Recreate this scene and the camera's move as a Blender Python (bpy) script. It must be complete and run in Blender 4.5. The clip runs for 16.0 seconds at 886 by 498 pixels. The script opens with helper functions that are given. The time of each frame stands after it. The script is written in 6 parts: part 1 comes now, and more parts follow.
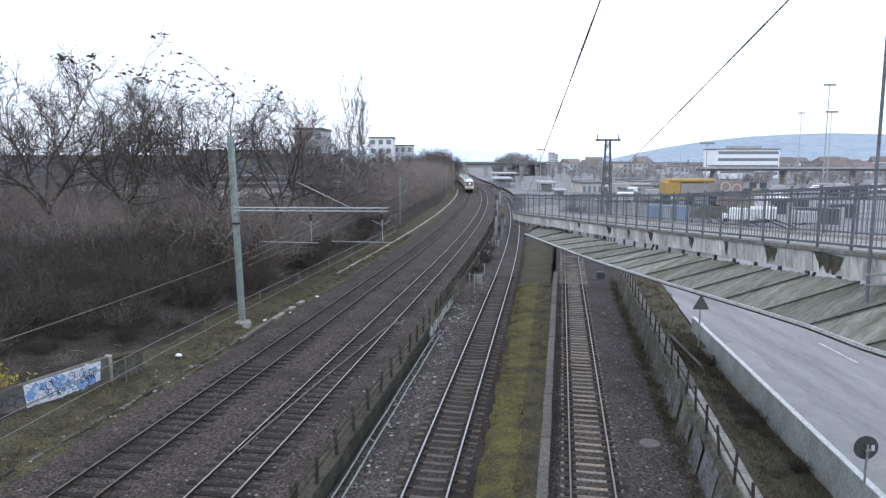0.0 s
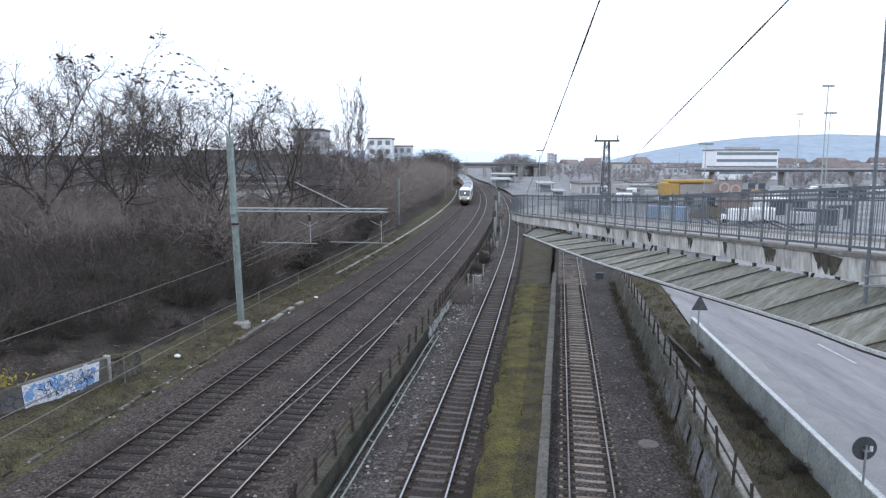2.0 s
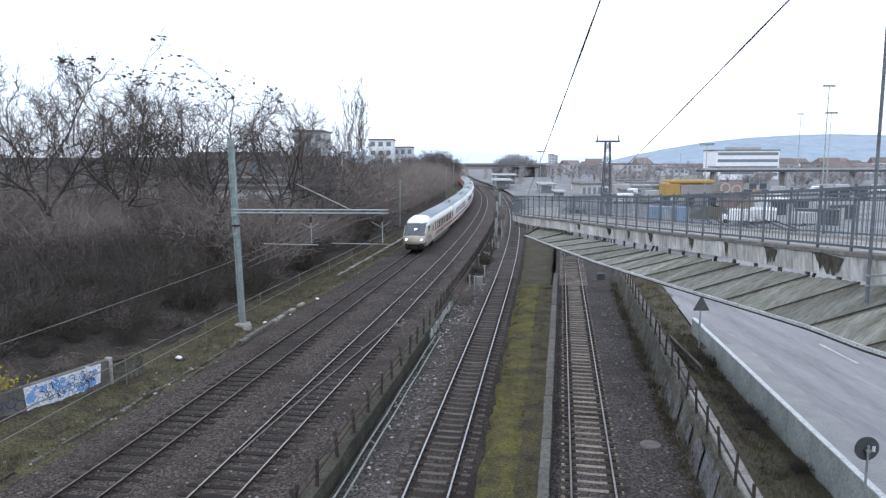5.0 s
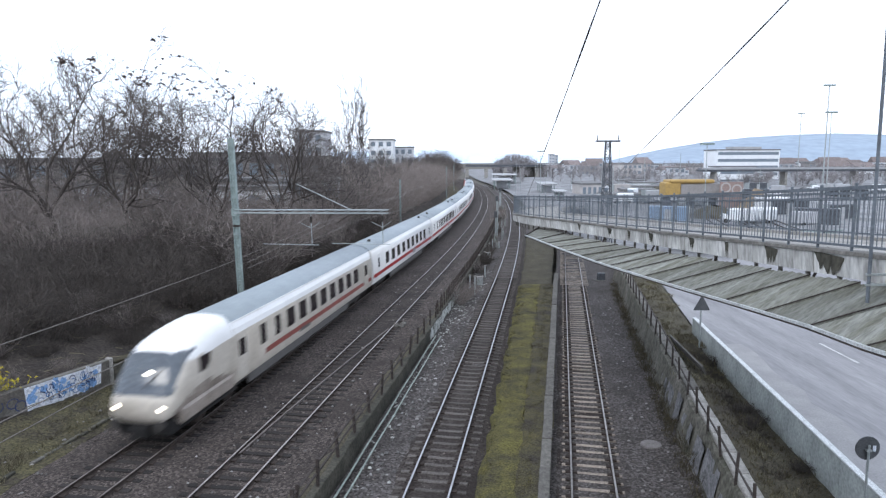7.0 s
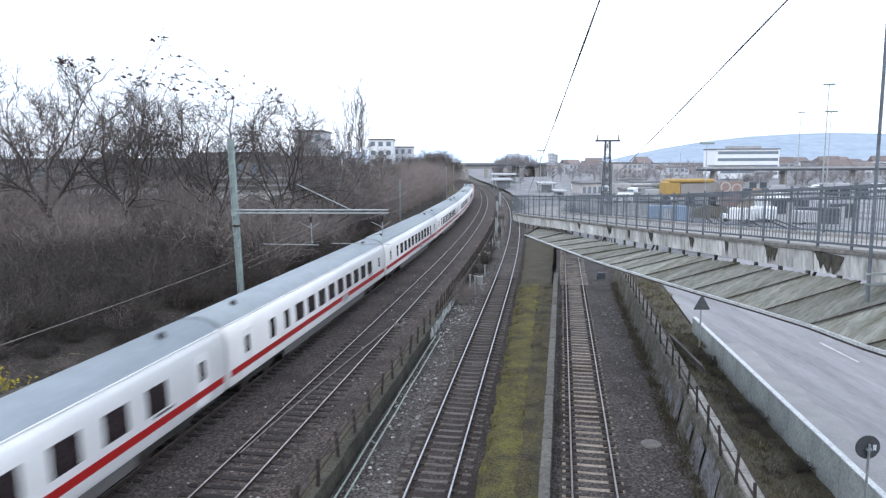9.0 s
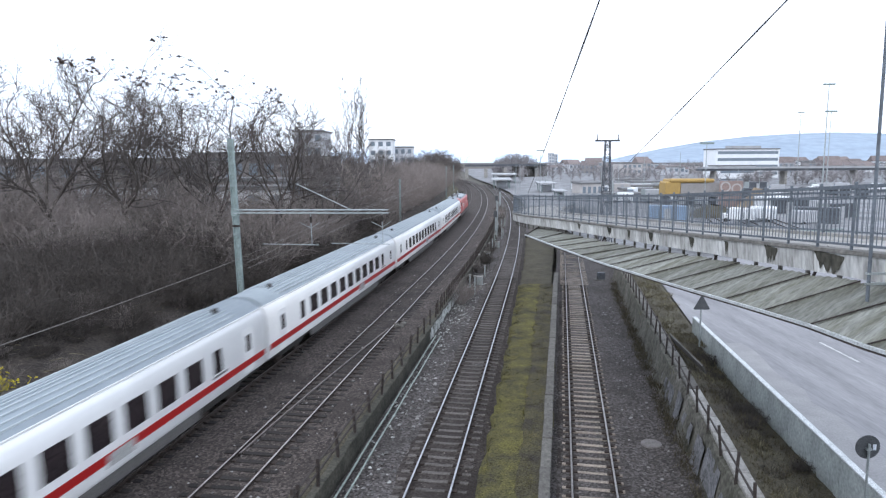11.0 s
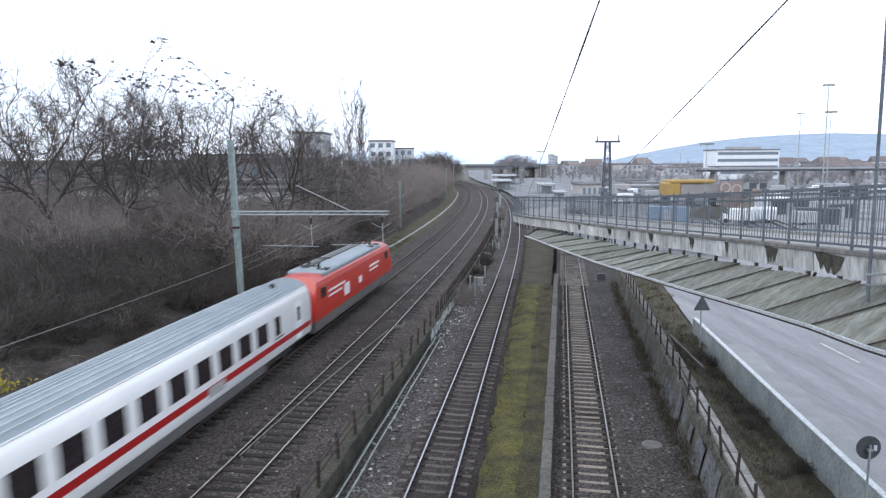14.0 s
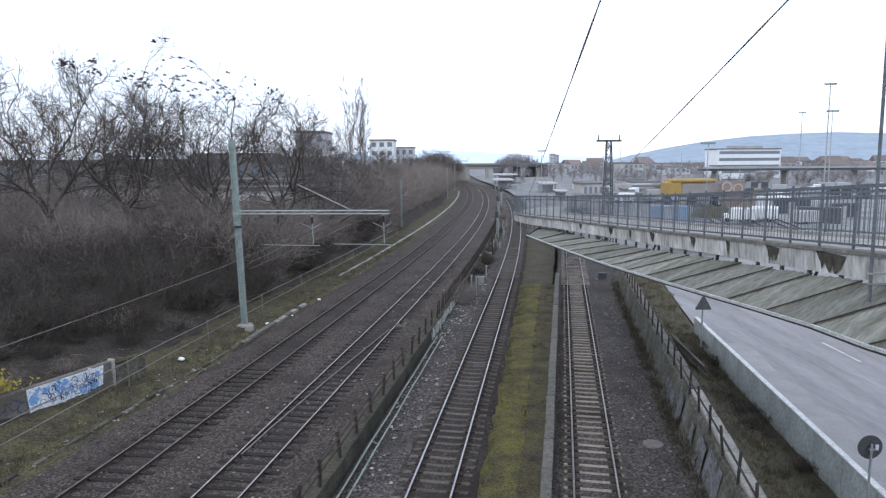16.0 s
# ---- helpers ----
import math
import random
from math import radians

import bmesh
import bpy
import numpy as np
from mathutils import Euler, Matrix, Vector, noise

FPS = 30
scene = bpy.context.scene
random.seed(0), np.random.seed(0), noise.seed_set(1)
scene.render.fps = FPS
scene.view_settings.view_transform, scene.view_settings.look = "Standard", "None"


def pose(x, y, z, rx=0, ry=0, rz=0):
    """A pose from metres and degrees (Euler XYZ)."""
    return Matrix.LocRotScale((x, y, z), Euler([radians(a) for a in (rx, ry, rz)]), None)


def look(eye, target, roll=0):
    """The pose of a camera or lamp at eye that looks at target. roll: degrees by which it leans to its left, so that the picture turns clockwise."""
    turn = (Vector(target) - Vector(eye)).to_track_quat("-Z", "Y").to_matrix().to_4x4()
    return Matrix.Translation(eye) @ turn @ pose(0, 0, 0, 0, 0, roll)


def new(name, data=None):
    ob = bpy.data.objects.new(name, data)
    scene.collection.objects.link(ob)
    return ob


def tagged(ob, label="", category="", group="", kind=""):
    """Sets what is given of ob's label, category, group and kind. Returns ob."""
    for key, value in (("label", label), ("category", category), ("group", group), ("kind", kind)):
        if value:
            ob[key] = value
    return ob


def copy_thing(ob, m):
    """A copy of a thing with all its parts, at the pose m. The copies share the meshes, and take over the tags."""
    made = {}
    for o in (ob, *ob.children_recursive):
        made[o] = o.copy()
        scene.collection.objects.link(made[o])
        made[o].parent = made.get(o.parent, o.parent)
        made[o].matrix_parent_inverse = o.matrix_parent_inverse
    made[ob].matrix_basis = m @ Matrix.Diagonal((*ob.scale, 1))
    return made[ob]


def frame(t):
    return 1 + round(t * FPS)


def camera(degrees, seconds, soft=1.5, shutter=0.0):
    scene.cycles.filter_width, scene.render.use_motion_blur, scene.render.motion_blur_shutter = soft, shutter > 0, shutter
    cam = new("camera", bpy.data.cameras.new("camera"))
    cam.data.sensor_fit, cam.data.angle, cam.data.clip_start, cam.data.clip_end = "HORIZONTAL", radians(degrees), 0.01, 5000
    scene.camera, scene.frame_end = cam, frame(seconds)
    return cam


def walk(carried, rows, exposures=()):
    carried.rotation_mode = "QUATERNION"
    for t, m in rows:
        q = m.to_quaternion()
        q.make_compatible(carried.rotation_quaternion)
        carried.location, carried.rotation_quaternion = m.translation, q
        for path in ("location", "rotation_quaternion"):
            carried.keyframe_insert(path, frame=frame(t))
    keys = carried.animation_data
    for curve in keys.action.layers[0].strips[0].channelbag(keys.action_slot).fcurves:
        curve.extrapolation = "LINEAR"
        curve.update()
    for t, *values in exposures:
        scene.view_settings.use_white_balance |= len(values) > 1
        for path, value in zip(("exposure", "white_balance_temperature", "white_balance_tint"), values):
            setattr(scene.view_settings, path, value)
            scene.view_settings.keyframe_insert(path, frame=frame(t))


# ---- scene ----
FOCAL = 1180 / 1568
FOV = 2 * math.degrees(math.atan(0.5 / FOCAL))
EYE_Z = 10.7
PITCH = math.degrees(math.atan(161 / 1180))
cam = camera(FOV, 16.0, soft=1.28, shutter=0.6)

# seconds, pan, tilt (in 1/1180 rad), roll in degrees: the sway of a camera held in a hand
SWAY = [(0, 0, 0, 0), (0.5, 0, 0, 0), (1, 0, 1.7, .02), (1.5, -1.2, 1.6, .03), (2, -1.9, 1.2, .045), (2.5, -1.8, .7, .02),
        (3, -1.5, .6, 0), (3.5, -.7, 1.6, -.05), (4, -.4, 2.2, -.07), (5.2, .2, 3.2, -.14), (6.5, .6, 3.7, -.198),
        (7, .7, 3.0, -.195), (7.5, .5, 2.5, -.205), (8, .7, 2.7, -.22), (8.5, .5, 2.7, -.25), (9, .6, 2.6, -.285),
        (10.2, .5, 2.5, -.305), (11.5, .5, 2.5, -.305), (12, .6, 2.6, -.3), (12.5, .6, 3.1, -.3), (13, .2, 3.4, -.35),
        (13.5, -.4, 3.9, -.38), (14, .8, 4.7, -.395), (14.5, 1.4, 4.8, -.41), (15, 2.7, 4.2, -.435), (15.5, 3.0, 3.6, -.44),
        (16, 2.9, 3.4, -.416)]


def sway_pose(pan, tilt, roll):
    yaw, pitch = pan / 1180, -radians(PITCH) + tilt / 1180
    way = Vector((-math.sin(yaw) * math.cos(pitch), math.cos(yaw) * math.cos(pitch), math.sin(pitch)))
    eye = Vector((0, 0, EYE_Z))
    return look(eye, eye + way * 10, roll)


# the camera's own exposure opens a little while the pale train passes
GAIN = [(0, .05), (4, .05), (6.5, .12), (7, .18), (8, .27), (9, .3), (11.5, .27), (12.5, .25), (14, .16), (14.5, .08), (15, 0), (15.5, -.04), (16, -.05)]
walk(cam, [(t, sway_pose(a, b, r)) for t, a, b, r in SWAY], GAIN)

# ---- light: a bright overcast sky ----
world = bpy.data.worlds.new("overcast_sky")
scene.world = world
world.use_nodes = True
wn, wl = world.node_tree.nodes, world.node_tree.links
wn.clear()
sky = wn.new("ShaderNodeTexSky")
sky.sky_type, sky.sun_disc = "NISHITA", False
sky.sun_elevation, sky.sun_rotation = radians(32), radians(150)
sky_bg, cloud_bg, sky_mix = wn.new("ShaderNodeBackground"), wn.new("ShaderNodeBackground"), wn.new("ShaderNodeMixShader")
sky_bg.inputs["Strength"].default_value = 0.12
cloud_bg.inputs["Color"].default_value = (0.86, 0.955, 1.14, 1)
cloud_bg.inputs["Strength"].default_value = 1.62
sky_mix.inputs[0].default_value = 0.82
sky_out = wn.new("ShaderNodeOutputWorld")
wl.new(sky.outputs[0], sky_bg.inputs["Color"])
wl.new(sky_bg.outputs[0], sky_mix.inputs[1])
wl.new(cloud_bg.outputs[0], sky_mix.inputs[2])
wl.new(sky_mix.outputs[0], sky_out.inputs[0])
sun = new("sun", bpy.data.lights.new("sun", "SUN"))
sun.data.energy, sun.data.angle, sun.data.color = 0.9, radians(25), (1, 0.97, 0.93)
sun.matrix_world = look((-30, -40, 45), (0, 0, 0))


# ---- materials ----
def mat(name, a, b=None, scale=3.0, rough=0.8, metal=0.0, bump=0.0, fine=None, fine_mix=0.35, bump_scale=None, vary=0.0,
        stretch=(1, 1, 1), spec=0.3, island=False):
    """Two colours in broad noise, a fine grain over it, relief, and a shift from piece to piece."""
    m = bpy.data.materials.new(name)
    m.use_nodes = True
    n, l = m.node_tree.nodes, m.node_tree.links
    p = n["Principled BSDF"]
    p.inputs["Roughness"].default_value, p.inputs["Metallic"].default_value = rough, metal
    p.inputs["Specular IOR Level"].default_value = spec
    b = b or tuple(c * 0.75 for c in a)
    co, mp = n.new("ShaderNodeTexCoord"), n.new("ShaderNodeMapping")
    mp.inputs["Scale"].default_value = stretch
    l.new(co.outputs["Object"], mp.inputs["Vector"])
    tex = n.new("ShaderNodeTexNoise")
    tex.inputs["Scale"].default_value, tex.inputs["Detail"].default_value = scale, 6
    tex.inputs["Roughness"].default_value = 0.65
    l.new(mp.outputs[0], tex.inputs["Vector"])
    ramp = n.new("ShaderNodeValToRGB")
    ramp.color_ramp.elements[0].position, ramp.color_ramp.elements[1].position = 0.32, 0.68
    ramp.color_ramp.elements[0].color, ramp.color_ramp.elements[1].color = (*b, 1), (*a, 1)
    l.new(tex.outputs["Fac"], ramp.inputs[0])
    colour = ramp.outputs[0]
    grain = n.new("ShaderNodeTexNoise")
    grain.inputs["Scale"].default_value, grain.inputs["Detail"].default_value = fine or scale * 9, 3
    l.new(mp.outputs[0], grain.inputs["Vector"])
    span = n.new("ShaderNodeMapRange")
    span.inputs["From Min"].default_value, span.inputs["From Max"].default_value = 0.3, 0.7
    span.inputs["To Min"].default_value, span.inputs["To Max"].default_value = 1 - fine_mix, 1 + fine_mix
    l.new(grain.outputs["Fac"], span.inputs["Value"])
    mul = n.new("ShaderNodeMix")
    mul.data_type, mul.blend_type = "RGBA", "MULTIPLY"
    mul.inputs[0].default_value = 1
    l.new(colour, mul.inputs[6])
    l.new(span.outputs[0], mul.inputs[7])
    colour = mul.outputs[2]
    if vary:
        src = n.new("ShaderNodeNewGeometry") if island else n.new("ShaderNodeObjectInfo")
        vr = n.new("ShaderNodeMapRange")
        vr.inputs["To Min"].default_value, vr.inputs["To Max"].default_value = 1 - vary, 1 + vary
        l.new(src.outputs["Random Per Island" if island else "Random"], vr.inputs["Value"])
        m2 = n.new("ShaderNodeMix")
        m2.data_type, m2.blend_type = "RGBA", "MULTIPLY"
        m2.inputs[0].default_value = 1
        l.new(colour, m2.inputs[6])
        l.new(vr.outputs[0], m2.inputs[7])
        colour = m2.outputs[2]
    l.new(colour, p.inputs["Base Color"])
    if bump:
        bm_ = n.new("ShaderNodeBump")
        bm_.inputs["Strength"].default_value, bm_.inputs["Distance"].default_value = bump, 0.05
        bt = n.new("ShaderNodeTexNoise")
        bt.inputs["Scale"].default_value, bt.inputs["Detail"].default_value = bump_scale or scale * 4, 4
        l.new(mp.outputs[0], bt.inputs["Vector"])
        l.new(bt.outputs["Fac"], bm_.inputs["Height"])
        l.new(bm_.outputs[0], p.inputs["Normal"])
    return m


def stones(name, colours, scale, soil, soil_at=0.45):
    """Loose stones: a cell pattern with a tone for each cell, and soil showing through in patches."""
    m = bpy.data.materials.new(name)
    m.use_nodes = True
    n, l = m.node_tree.nodes, m.node_tree.links
    p = n["Principled BSDF"]
    p.inputs["Roughness"].default_value, p.inputs["Specular IOR Level"].default_value = 0.9, 0.2
    co = n.new("ShaderNodeTexCoord")
    vo, vd = n.new("ShaderNodeTexVoronoi"), n.new("ShaderNodeTexVoronoi")
    vd.feature = "DISTANCE_TO_EDGE"
    for v in (vo, vd):
        v.inputs["Scale"].default_value = scale
        l.new(co.outputs["Object"], v.inputs["Vector"])
    sep = n.new("ShaderNodeSeparateColor")
    l.new(vo.outputs["Color"], sep.inputs[0])
    ramp = n.new("ShaderNodeValToRGB")
    e = ramp.color_ramp.elements
    e[0].color, e[1].color = (*colours[0], 1), (*colours[-1], 1)
    for i, c in enumerate(colours[1:-1]):
        x = e.new((i + 1) / (len(colours) - 1))
        x.color = (*c, 1)
    l.new(sep.outputs[0], ramp.inputs[0])
    big = n.new("ShaderNodeTexNoise")
    big.inputs["Scale"].default_value, big.inputs["Detail"].default_value = 0.35, 7
    l.new(co.outputs["Object"], big.inputs["Vector"])
    br = n.new("ShaderNodeMapRange")
    br.inputs["From Min"].default_value, br.inputs["From Max"].default_value = soil_at, soil_at + 0.2
    l.new(big.outputs["Fac"], br.inputs["Value"])
    mix = n.new("ShaderNodeMix")
    mix.data_type = "RGBA"
    sc = n.new("ShaderNodeMath")
    sc.operation = "MULTIPLY"
    sc.inputs[1].default_value = 0.7
    l.new(br.outputs[0], sc.inputs[0])
    l.new(sc.outputs[0], mix.inputs[0])
    l.new(ramp.outputs[0], mix.inputs[6])
    mix.inputs[7].default_value = (*soil, 1)
    l.new(mix.outputs[2], p.inputs["Base Color"])
    bu = n.new("ShaderNodeBump")
    bu.inputs["Strength"].default_value, bu.inputs["Distance"].default_value = 0.9, 0.04
    l.new(vd.outputs["Distance"], bu.inputs["Height"])
    l.new(bu.outputs[0], p.inputs["Normal"])
    return m


def glow(name, colour, strength):
    m = bpy.data.materials.new(name)
    m.use_nodes = True
    p = m.node_tree.nodes["Principled BSDF"]
    p.inputs["Base Color"].default_value = (0.8, 0.8, 0.8, 1)
    p.inputs["Emission Color"].default_value, p.inputs["Emission Strength"].default_value = (*colour, 1), strength
    return m


M = {
    "ballast_old": stones("old_ballast", [(.026, .023, .021), (.066, .058, .055), (.15, .137, .132), (.042, .037, .035), (.09, .08, .076)], 13, (.04, .035, .032)),
    "ballast_brown": stones("rusty_ballast", [(.02, .0165, .015), (.046, .038, .034), (.12, .1, .09), (.03, .025, .0225), (.085, .068, .06)], 13, (.033, .027, .024), .47),
    "ballast_oily": stones("oiled_ballast", [(.02, .016, .014), (.042, .034, .03), (.075, .064, .058), (.03, .024, .021)], 12, (.026, .021, .019)),
    "ground": mat("dry_ground", (.11, .1, .085), (.07, .065, .055), .05, .95, bump=.3),
    "verge": mat("worn_verge", (.088, .08, .04), (.038, .032, .026), .8, .95, bump=.8, fine=9, fine_mix=.6, bump_scale=11),
    "litter": mat("leaf_litter", (.056, .046, .038), (.022, .019, .017), .7, .95, bump=1, fine=8, fine_mix=.6, bump_scale=9),
    "moss": mat("moss", (.125, .114, .03), (.036, .031, .022), .8, .95, bump=1, fine=14, fine_mix=.55, bump_scale=16),
    "soil": mat("dark_soil", (.085, .078, .05), (.05, .042, .032), .9, .95, bump=1, fine=12, fine_mix=.5, bump_scale=12),
    "rail": mat("rail_head", (.42, .42, .44), (.3, .3, .31), 2, .36, .8, spec=.5),
    "rail_web": mat("rusty_rail", (.05, .037, .031), (.03, .024, .021), 3, .85, .1, bump=.2),
    "rail_dull": mat("dull_rail_head", (.4, .37, .36), (.26, .23, .22), 2, .45, .6, spec=.4),
    "rail_side": mat("side_rail_head", (.34, .32, .31), (.24, .22, .21), 2, .42, .7, spec=.4),
    "rail_rust": mat("rusty_rail_head", (.19, .165, .155), (.11, .093, .086), 2, .6, .3),
    "wood_sleeper": mat("tarred_sleeper", (.03, .026, .024), (.017, .015, .014), 2.5, .9, bump=.5, fine=20, vary=.35, stretch=(1, 3, 1)),
    "sleeper_mid": mat("weathered_sleeper", (.125, .113, .104), (.05, .044, .04), 2.2, .9, bump=.4, fine=18, vary=.28),
    "sleeper_light": mat("grey_sleeper", (.35, .3, .25), (.15, .125, .105), 2.2, .9, bump=.4, fine=18, vary=.28),
    "concrete": mat("weathered_concrete", (.36, .35, .33), (.2, .19, .175), 1.0, .85, bump=.25, fine=14, fine_mix=.25),
    "wall_dark": mat("sooty_wall", (.075, .07, .055), (.028, .028, .022), 1.1, .9, bump=.6, fine=9, fine_mix=.4),
    "slab_grey": mat("grey_slab", (.155, .147, .135), (.085, .08, .07), 1.2, .9, bump=.4, fine=10, fine_mix=.3, vary=.15),
    "concrete_dark": mat("stained_concrete", (.2, .19, .175), (.09, .085, .075), 1.1, .9, bump=.5, fine=9, fine_mix=.35),
    "asphalt": mat("worn_asphalt", (.285, .283, .292), (.185, .183, .192), .9, .9, bump=.15, fine=14, fine_mix=.12, bump_scale=40, stretch=(1, .09, 1)),
    "paint_line": mat("worn_road_paint", (.55, .55, .54), (.3, .3, .3), 3, .7),
    "galv": mat("galvanised_steel", (.42, .45, .45), (.3, .33, .33), 3, .45, .6, fine=20, fine_mix=.15),
    "mast": mat("mast_steel", (.29, .35, .34), (.19, .235, .23), 2.2, .6, .3, fine=12, fine_mix=.2),
    "rail_paint": mat("railing_paint", (.15, .17, .192), (.105, .12, .138), 4, .55, .3, fine=20, fine_mix=.2),
    "rust": mat("rusty_post", (.06, .048, .043), (.035, .03, .028), 4, .85, .1, bump=.3),
    "cable": mat("cable", (.16, .15, .145), (.1, .095, .09), 4, .6),
    "wire": mat("contact_wire", (.22, .2, .185), (.16, .145, .135), 4, .5, .3),
    "bark": mat("bark", (.085, .072, .064), (.05, .043, .039), 3, .95, bump=.4),
    "twig": mat("twig", (.255, .222, .205), (.165, .144, .133), .6, .95, vary=.3),
    "twig_dark": mat("bramble_twig", (.088, .076, .068), (.046, .04, .036), .5, .95, vary=.3),
    "dry_leaf": mat("dry_leaf", (.085, .06, .05), (.05, .035, .03), 2, .9),
    "yellow_flower": mat("yellow_bloom", (.5, .42, .03), (.3, .26, .03), 3, .8),
    "grass": mat("grass_blade", (.095, .085, .05), (.065, .054, .036), 1, .95, vary=.3, island=True),
    "train_white": mat("train_white", (.78, .78, .77), (.72, .72, .71), .6, .32, fine=5, fine_mix=.04, spec=.5),
    "nose_dirty": mat("brake_dust_on_white", (.34, .295, .26), (.2, .17, .145), 1.6, .5, fine=6, fine_mix=.25, spec=.4),
    # bluer and lighter than train_glass: the reflected sky is put into the colour
    "screen_glass": mat("cab_glass_sky_tint", (.07, .085, .1), (.05, .06, .075), 1, .1, spec=.8),
    "train_cream": mat("train_dirty_white", (.55, .51, .45), (.41, .37, .315), .9, .45, fine=5, fine_mix=.12, spec=.4),
    "train_roof": mat("train_roof", (.285, .325, .35), (.24, .275, .3), .8, .55, .05, fine=6, fine_mix=.08),
    "train_red": mat("train_red", (.48, .032, .018), (.41, .027, .015), .8, .32, fine=5, fine_mix=.06, spec=.5),
    "train_under": mat("train_underframe", (.05, .046, .043), (.03, .028, .027), 2, .85, bump=.3),
    "loco_grey": mat("loco_skirt", (.13, .125, .12), (.09, .086, .083), 1.5, .6),
    "train_glass": mat("train_glass", (.03, .022, .024), (.02, .016, .018), 1, .1, spec=.45),
    "canopy": mat("mossy_roofing", (.25, .256, .235), (.1, .098, .073), .8, .9, bump=.5, fine=7, fine_mix=.28, vary=.24, stretch=(.4, 2.6, 1)),
    "canopy_edge": mat("zinc_edge", (.62, .64, .64), (.45, .47, .47), 3, .5, .4),
    "spray_blue": mat("spray_pale_blue", (.26, .43, .68), (.14, .28, .56), 2.4, .7, fine=10),
    "spray_white": mat("spray_white", (.72, .74, .78), (.5, .55, .62), 3, .7, fine=9),
    "spray_dark": mat("spray_dark_blue", (.05, .07, .16), (.03, .04, .09), 3, .7),
    "render_coat": mat("flaking_render", (.2, .2, .21), (.1, .1, .1), 1.6, .9, bump=.6, fine=7, fine_mix=.45),
    "limewash": mat("flaking_whitewash", (.6, .63, .6), (.2, .21, .19), 2.2, .85, bump=.5, fine=9, fine_mix=.4),
    "sign_back": mat("sign_back", (.1, .105, .11), (.07, .075, .08), 4, .5, .4),
    "yellow": mat("yellow_sheet", (.42, .28, .09), (.32, .21, .08), 1.1, .6),
    "sand": mat("sand_heap", (.33, .26, .18), (.22, .17, .12), .5, .95, bump=.5),
    "site": mat("site_ground", (.28, .284, .294), (.125, .126, .13), .1, .95, fine=1.5, fine_mix=.3, bump=.3),
    "plaster": mat("plaster", (.5, .51, .53), (.42, .43, .45), .3, .8, fine=3, fine_mix=.1, vary=.3),
    "plaster_warm": mat("warm_plaster", (.42, .4, .39), (.34, .32, .31), .3, .8, fine=3, fine_mix=.1, vary=.3),
    "dim_wall": mat("sooty_plaster", (.3, .275, .265), (.19, .17, .165), .25, .85, fine=2, fine_mix=.2, vary=.25),
    "roof_grey": mat("grey_roofing", (.4, .41, .42), (.3, .31, .32), .4, .7, fine=3, fine_mix=.1),
    "white_panel": mat("white_panel", (.78, .8, .82), (.68, .7, .72), .4, .5, fine=3, fine_mix=.06),
    "tile_roof": mat("roof_tiles", (.21, .175, .168), (.16, .135, .13), .5, .85, vary=.2),
    "flat_roof": mat("flat_roof", (.2, .2, .2), (.13, .13, .135), .4, .9),
    # glass colour lightened, with the paling of distance haze painted in
    "glass_hazed": mat("hazed_window_glass", (.2, .24, .28), (.15, .185, .22), .6, .35, spec=.3),
    "dark_steel": mat("bridge_steel", (.1, .11, .125), (.07, .075, .085), .6, .6, .2),
        # wood colour lightened to grey to stand for distance haze
        "wood_hazed": mat("hazed_wood", (.3, .285, .29), (.2, .19, .195), .12, .95, fine=.6, fine_mix=.4),
    "blue": mat("blue_sheet", (.22, .31, .42), (.18, .25, .35), 1, .5),
    "manhole": mat("manhole_lid", (.2, .185, .18), (.14, .13, .125), 3, .8, bump=.3),
}
M["wall_mossy"] = mat("mossy_wall", (.16, .15, .13), (.055, .055, .04), .55, .9, bump=.7, fine=6, fine_mix=.45)
M["stripe_red"] = mat("stripe_red", (.36, .014, .014), (.3, .012, .012), .8, .4, fine=5, fine_mix=.08)
M["stripe_dusty"] = mat("dusty_red", (.27, .075, .06), (.2, .06, .05), .8, .5)
M["moss_soil"] = mat("thin_moss_on_soil", (.08, .071, .032), (.034, .029, .024), .8, .95, bump=1, fine=14, fine_mix=.5, bump_scale=16)
M["parapet"] = mat("pale_green_concrete", (.4, .43, .41), (.27, .29, .28), 1.4, .85, bump=.25, fine=8, fine_mix=.2, vary=.12)
M["black_skirt"] = mat("black_skirt", (.016, .015, .015), (.01, .01, .01), 2, .7)
M["train_rib"] = mat("roof_rib", (.42, .46, .48), (.34, .38, .4), .8, .5, fine=6, fine_mix=.08)
M["asphalt_pale"] = mat("dusty_asphalt", (.32, .315, .315), (.25, .246, .25), .7, .9, bump=.15, fine=14, fine_mix=.12, bump_scale=40)
M["vent_grey"] = mat("vent_grey", (.42, .42, .41), (.33, .33, .32), 2, .6)
M["lamp"] = glow("headlight", (1, .93, .78), 6)


# ---- mesh helpers ----
def put(name, bm, material, parent=None, label=""):
    me = bpy.data.meshes.new(name)
    bm.to_mesh(me)
    bm.free()
    me.materials.append(M[material])
    ob = new(name, me)
    if parent:
        ob.parent = parent
    if label:
        ob["label"] = label
    return ob


def share(name, ob_mesh, m, parent):
    ob = new(name, ob_mesh)
    ob.parent = parent
    ob.matrix_basis = m
    return ob


def raw(name, verts, faces, material, parent=None, label="", smooth=False):
    me = bpy.data.meshes.new(name)
    me.from_pydata([tuple(v) for v in verts], [], faces)
    me.materials.append(M[material])
    if smooth:
        me.polygons.foreach_set("use_smooth", [True] * len(me.polygons))
    ob = new(name, me)
    if parent:
        ob.parent = parent
    if label:
        ob["label"] = label
    return ob


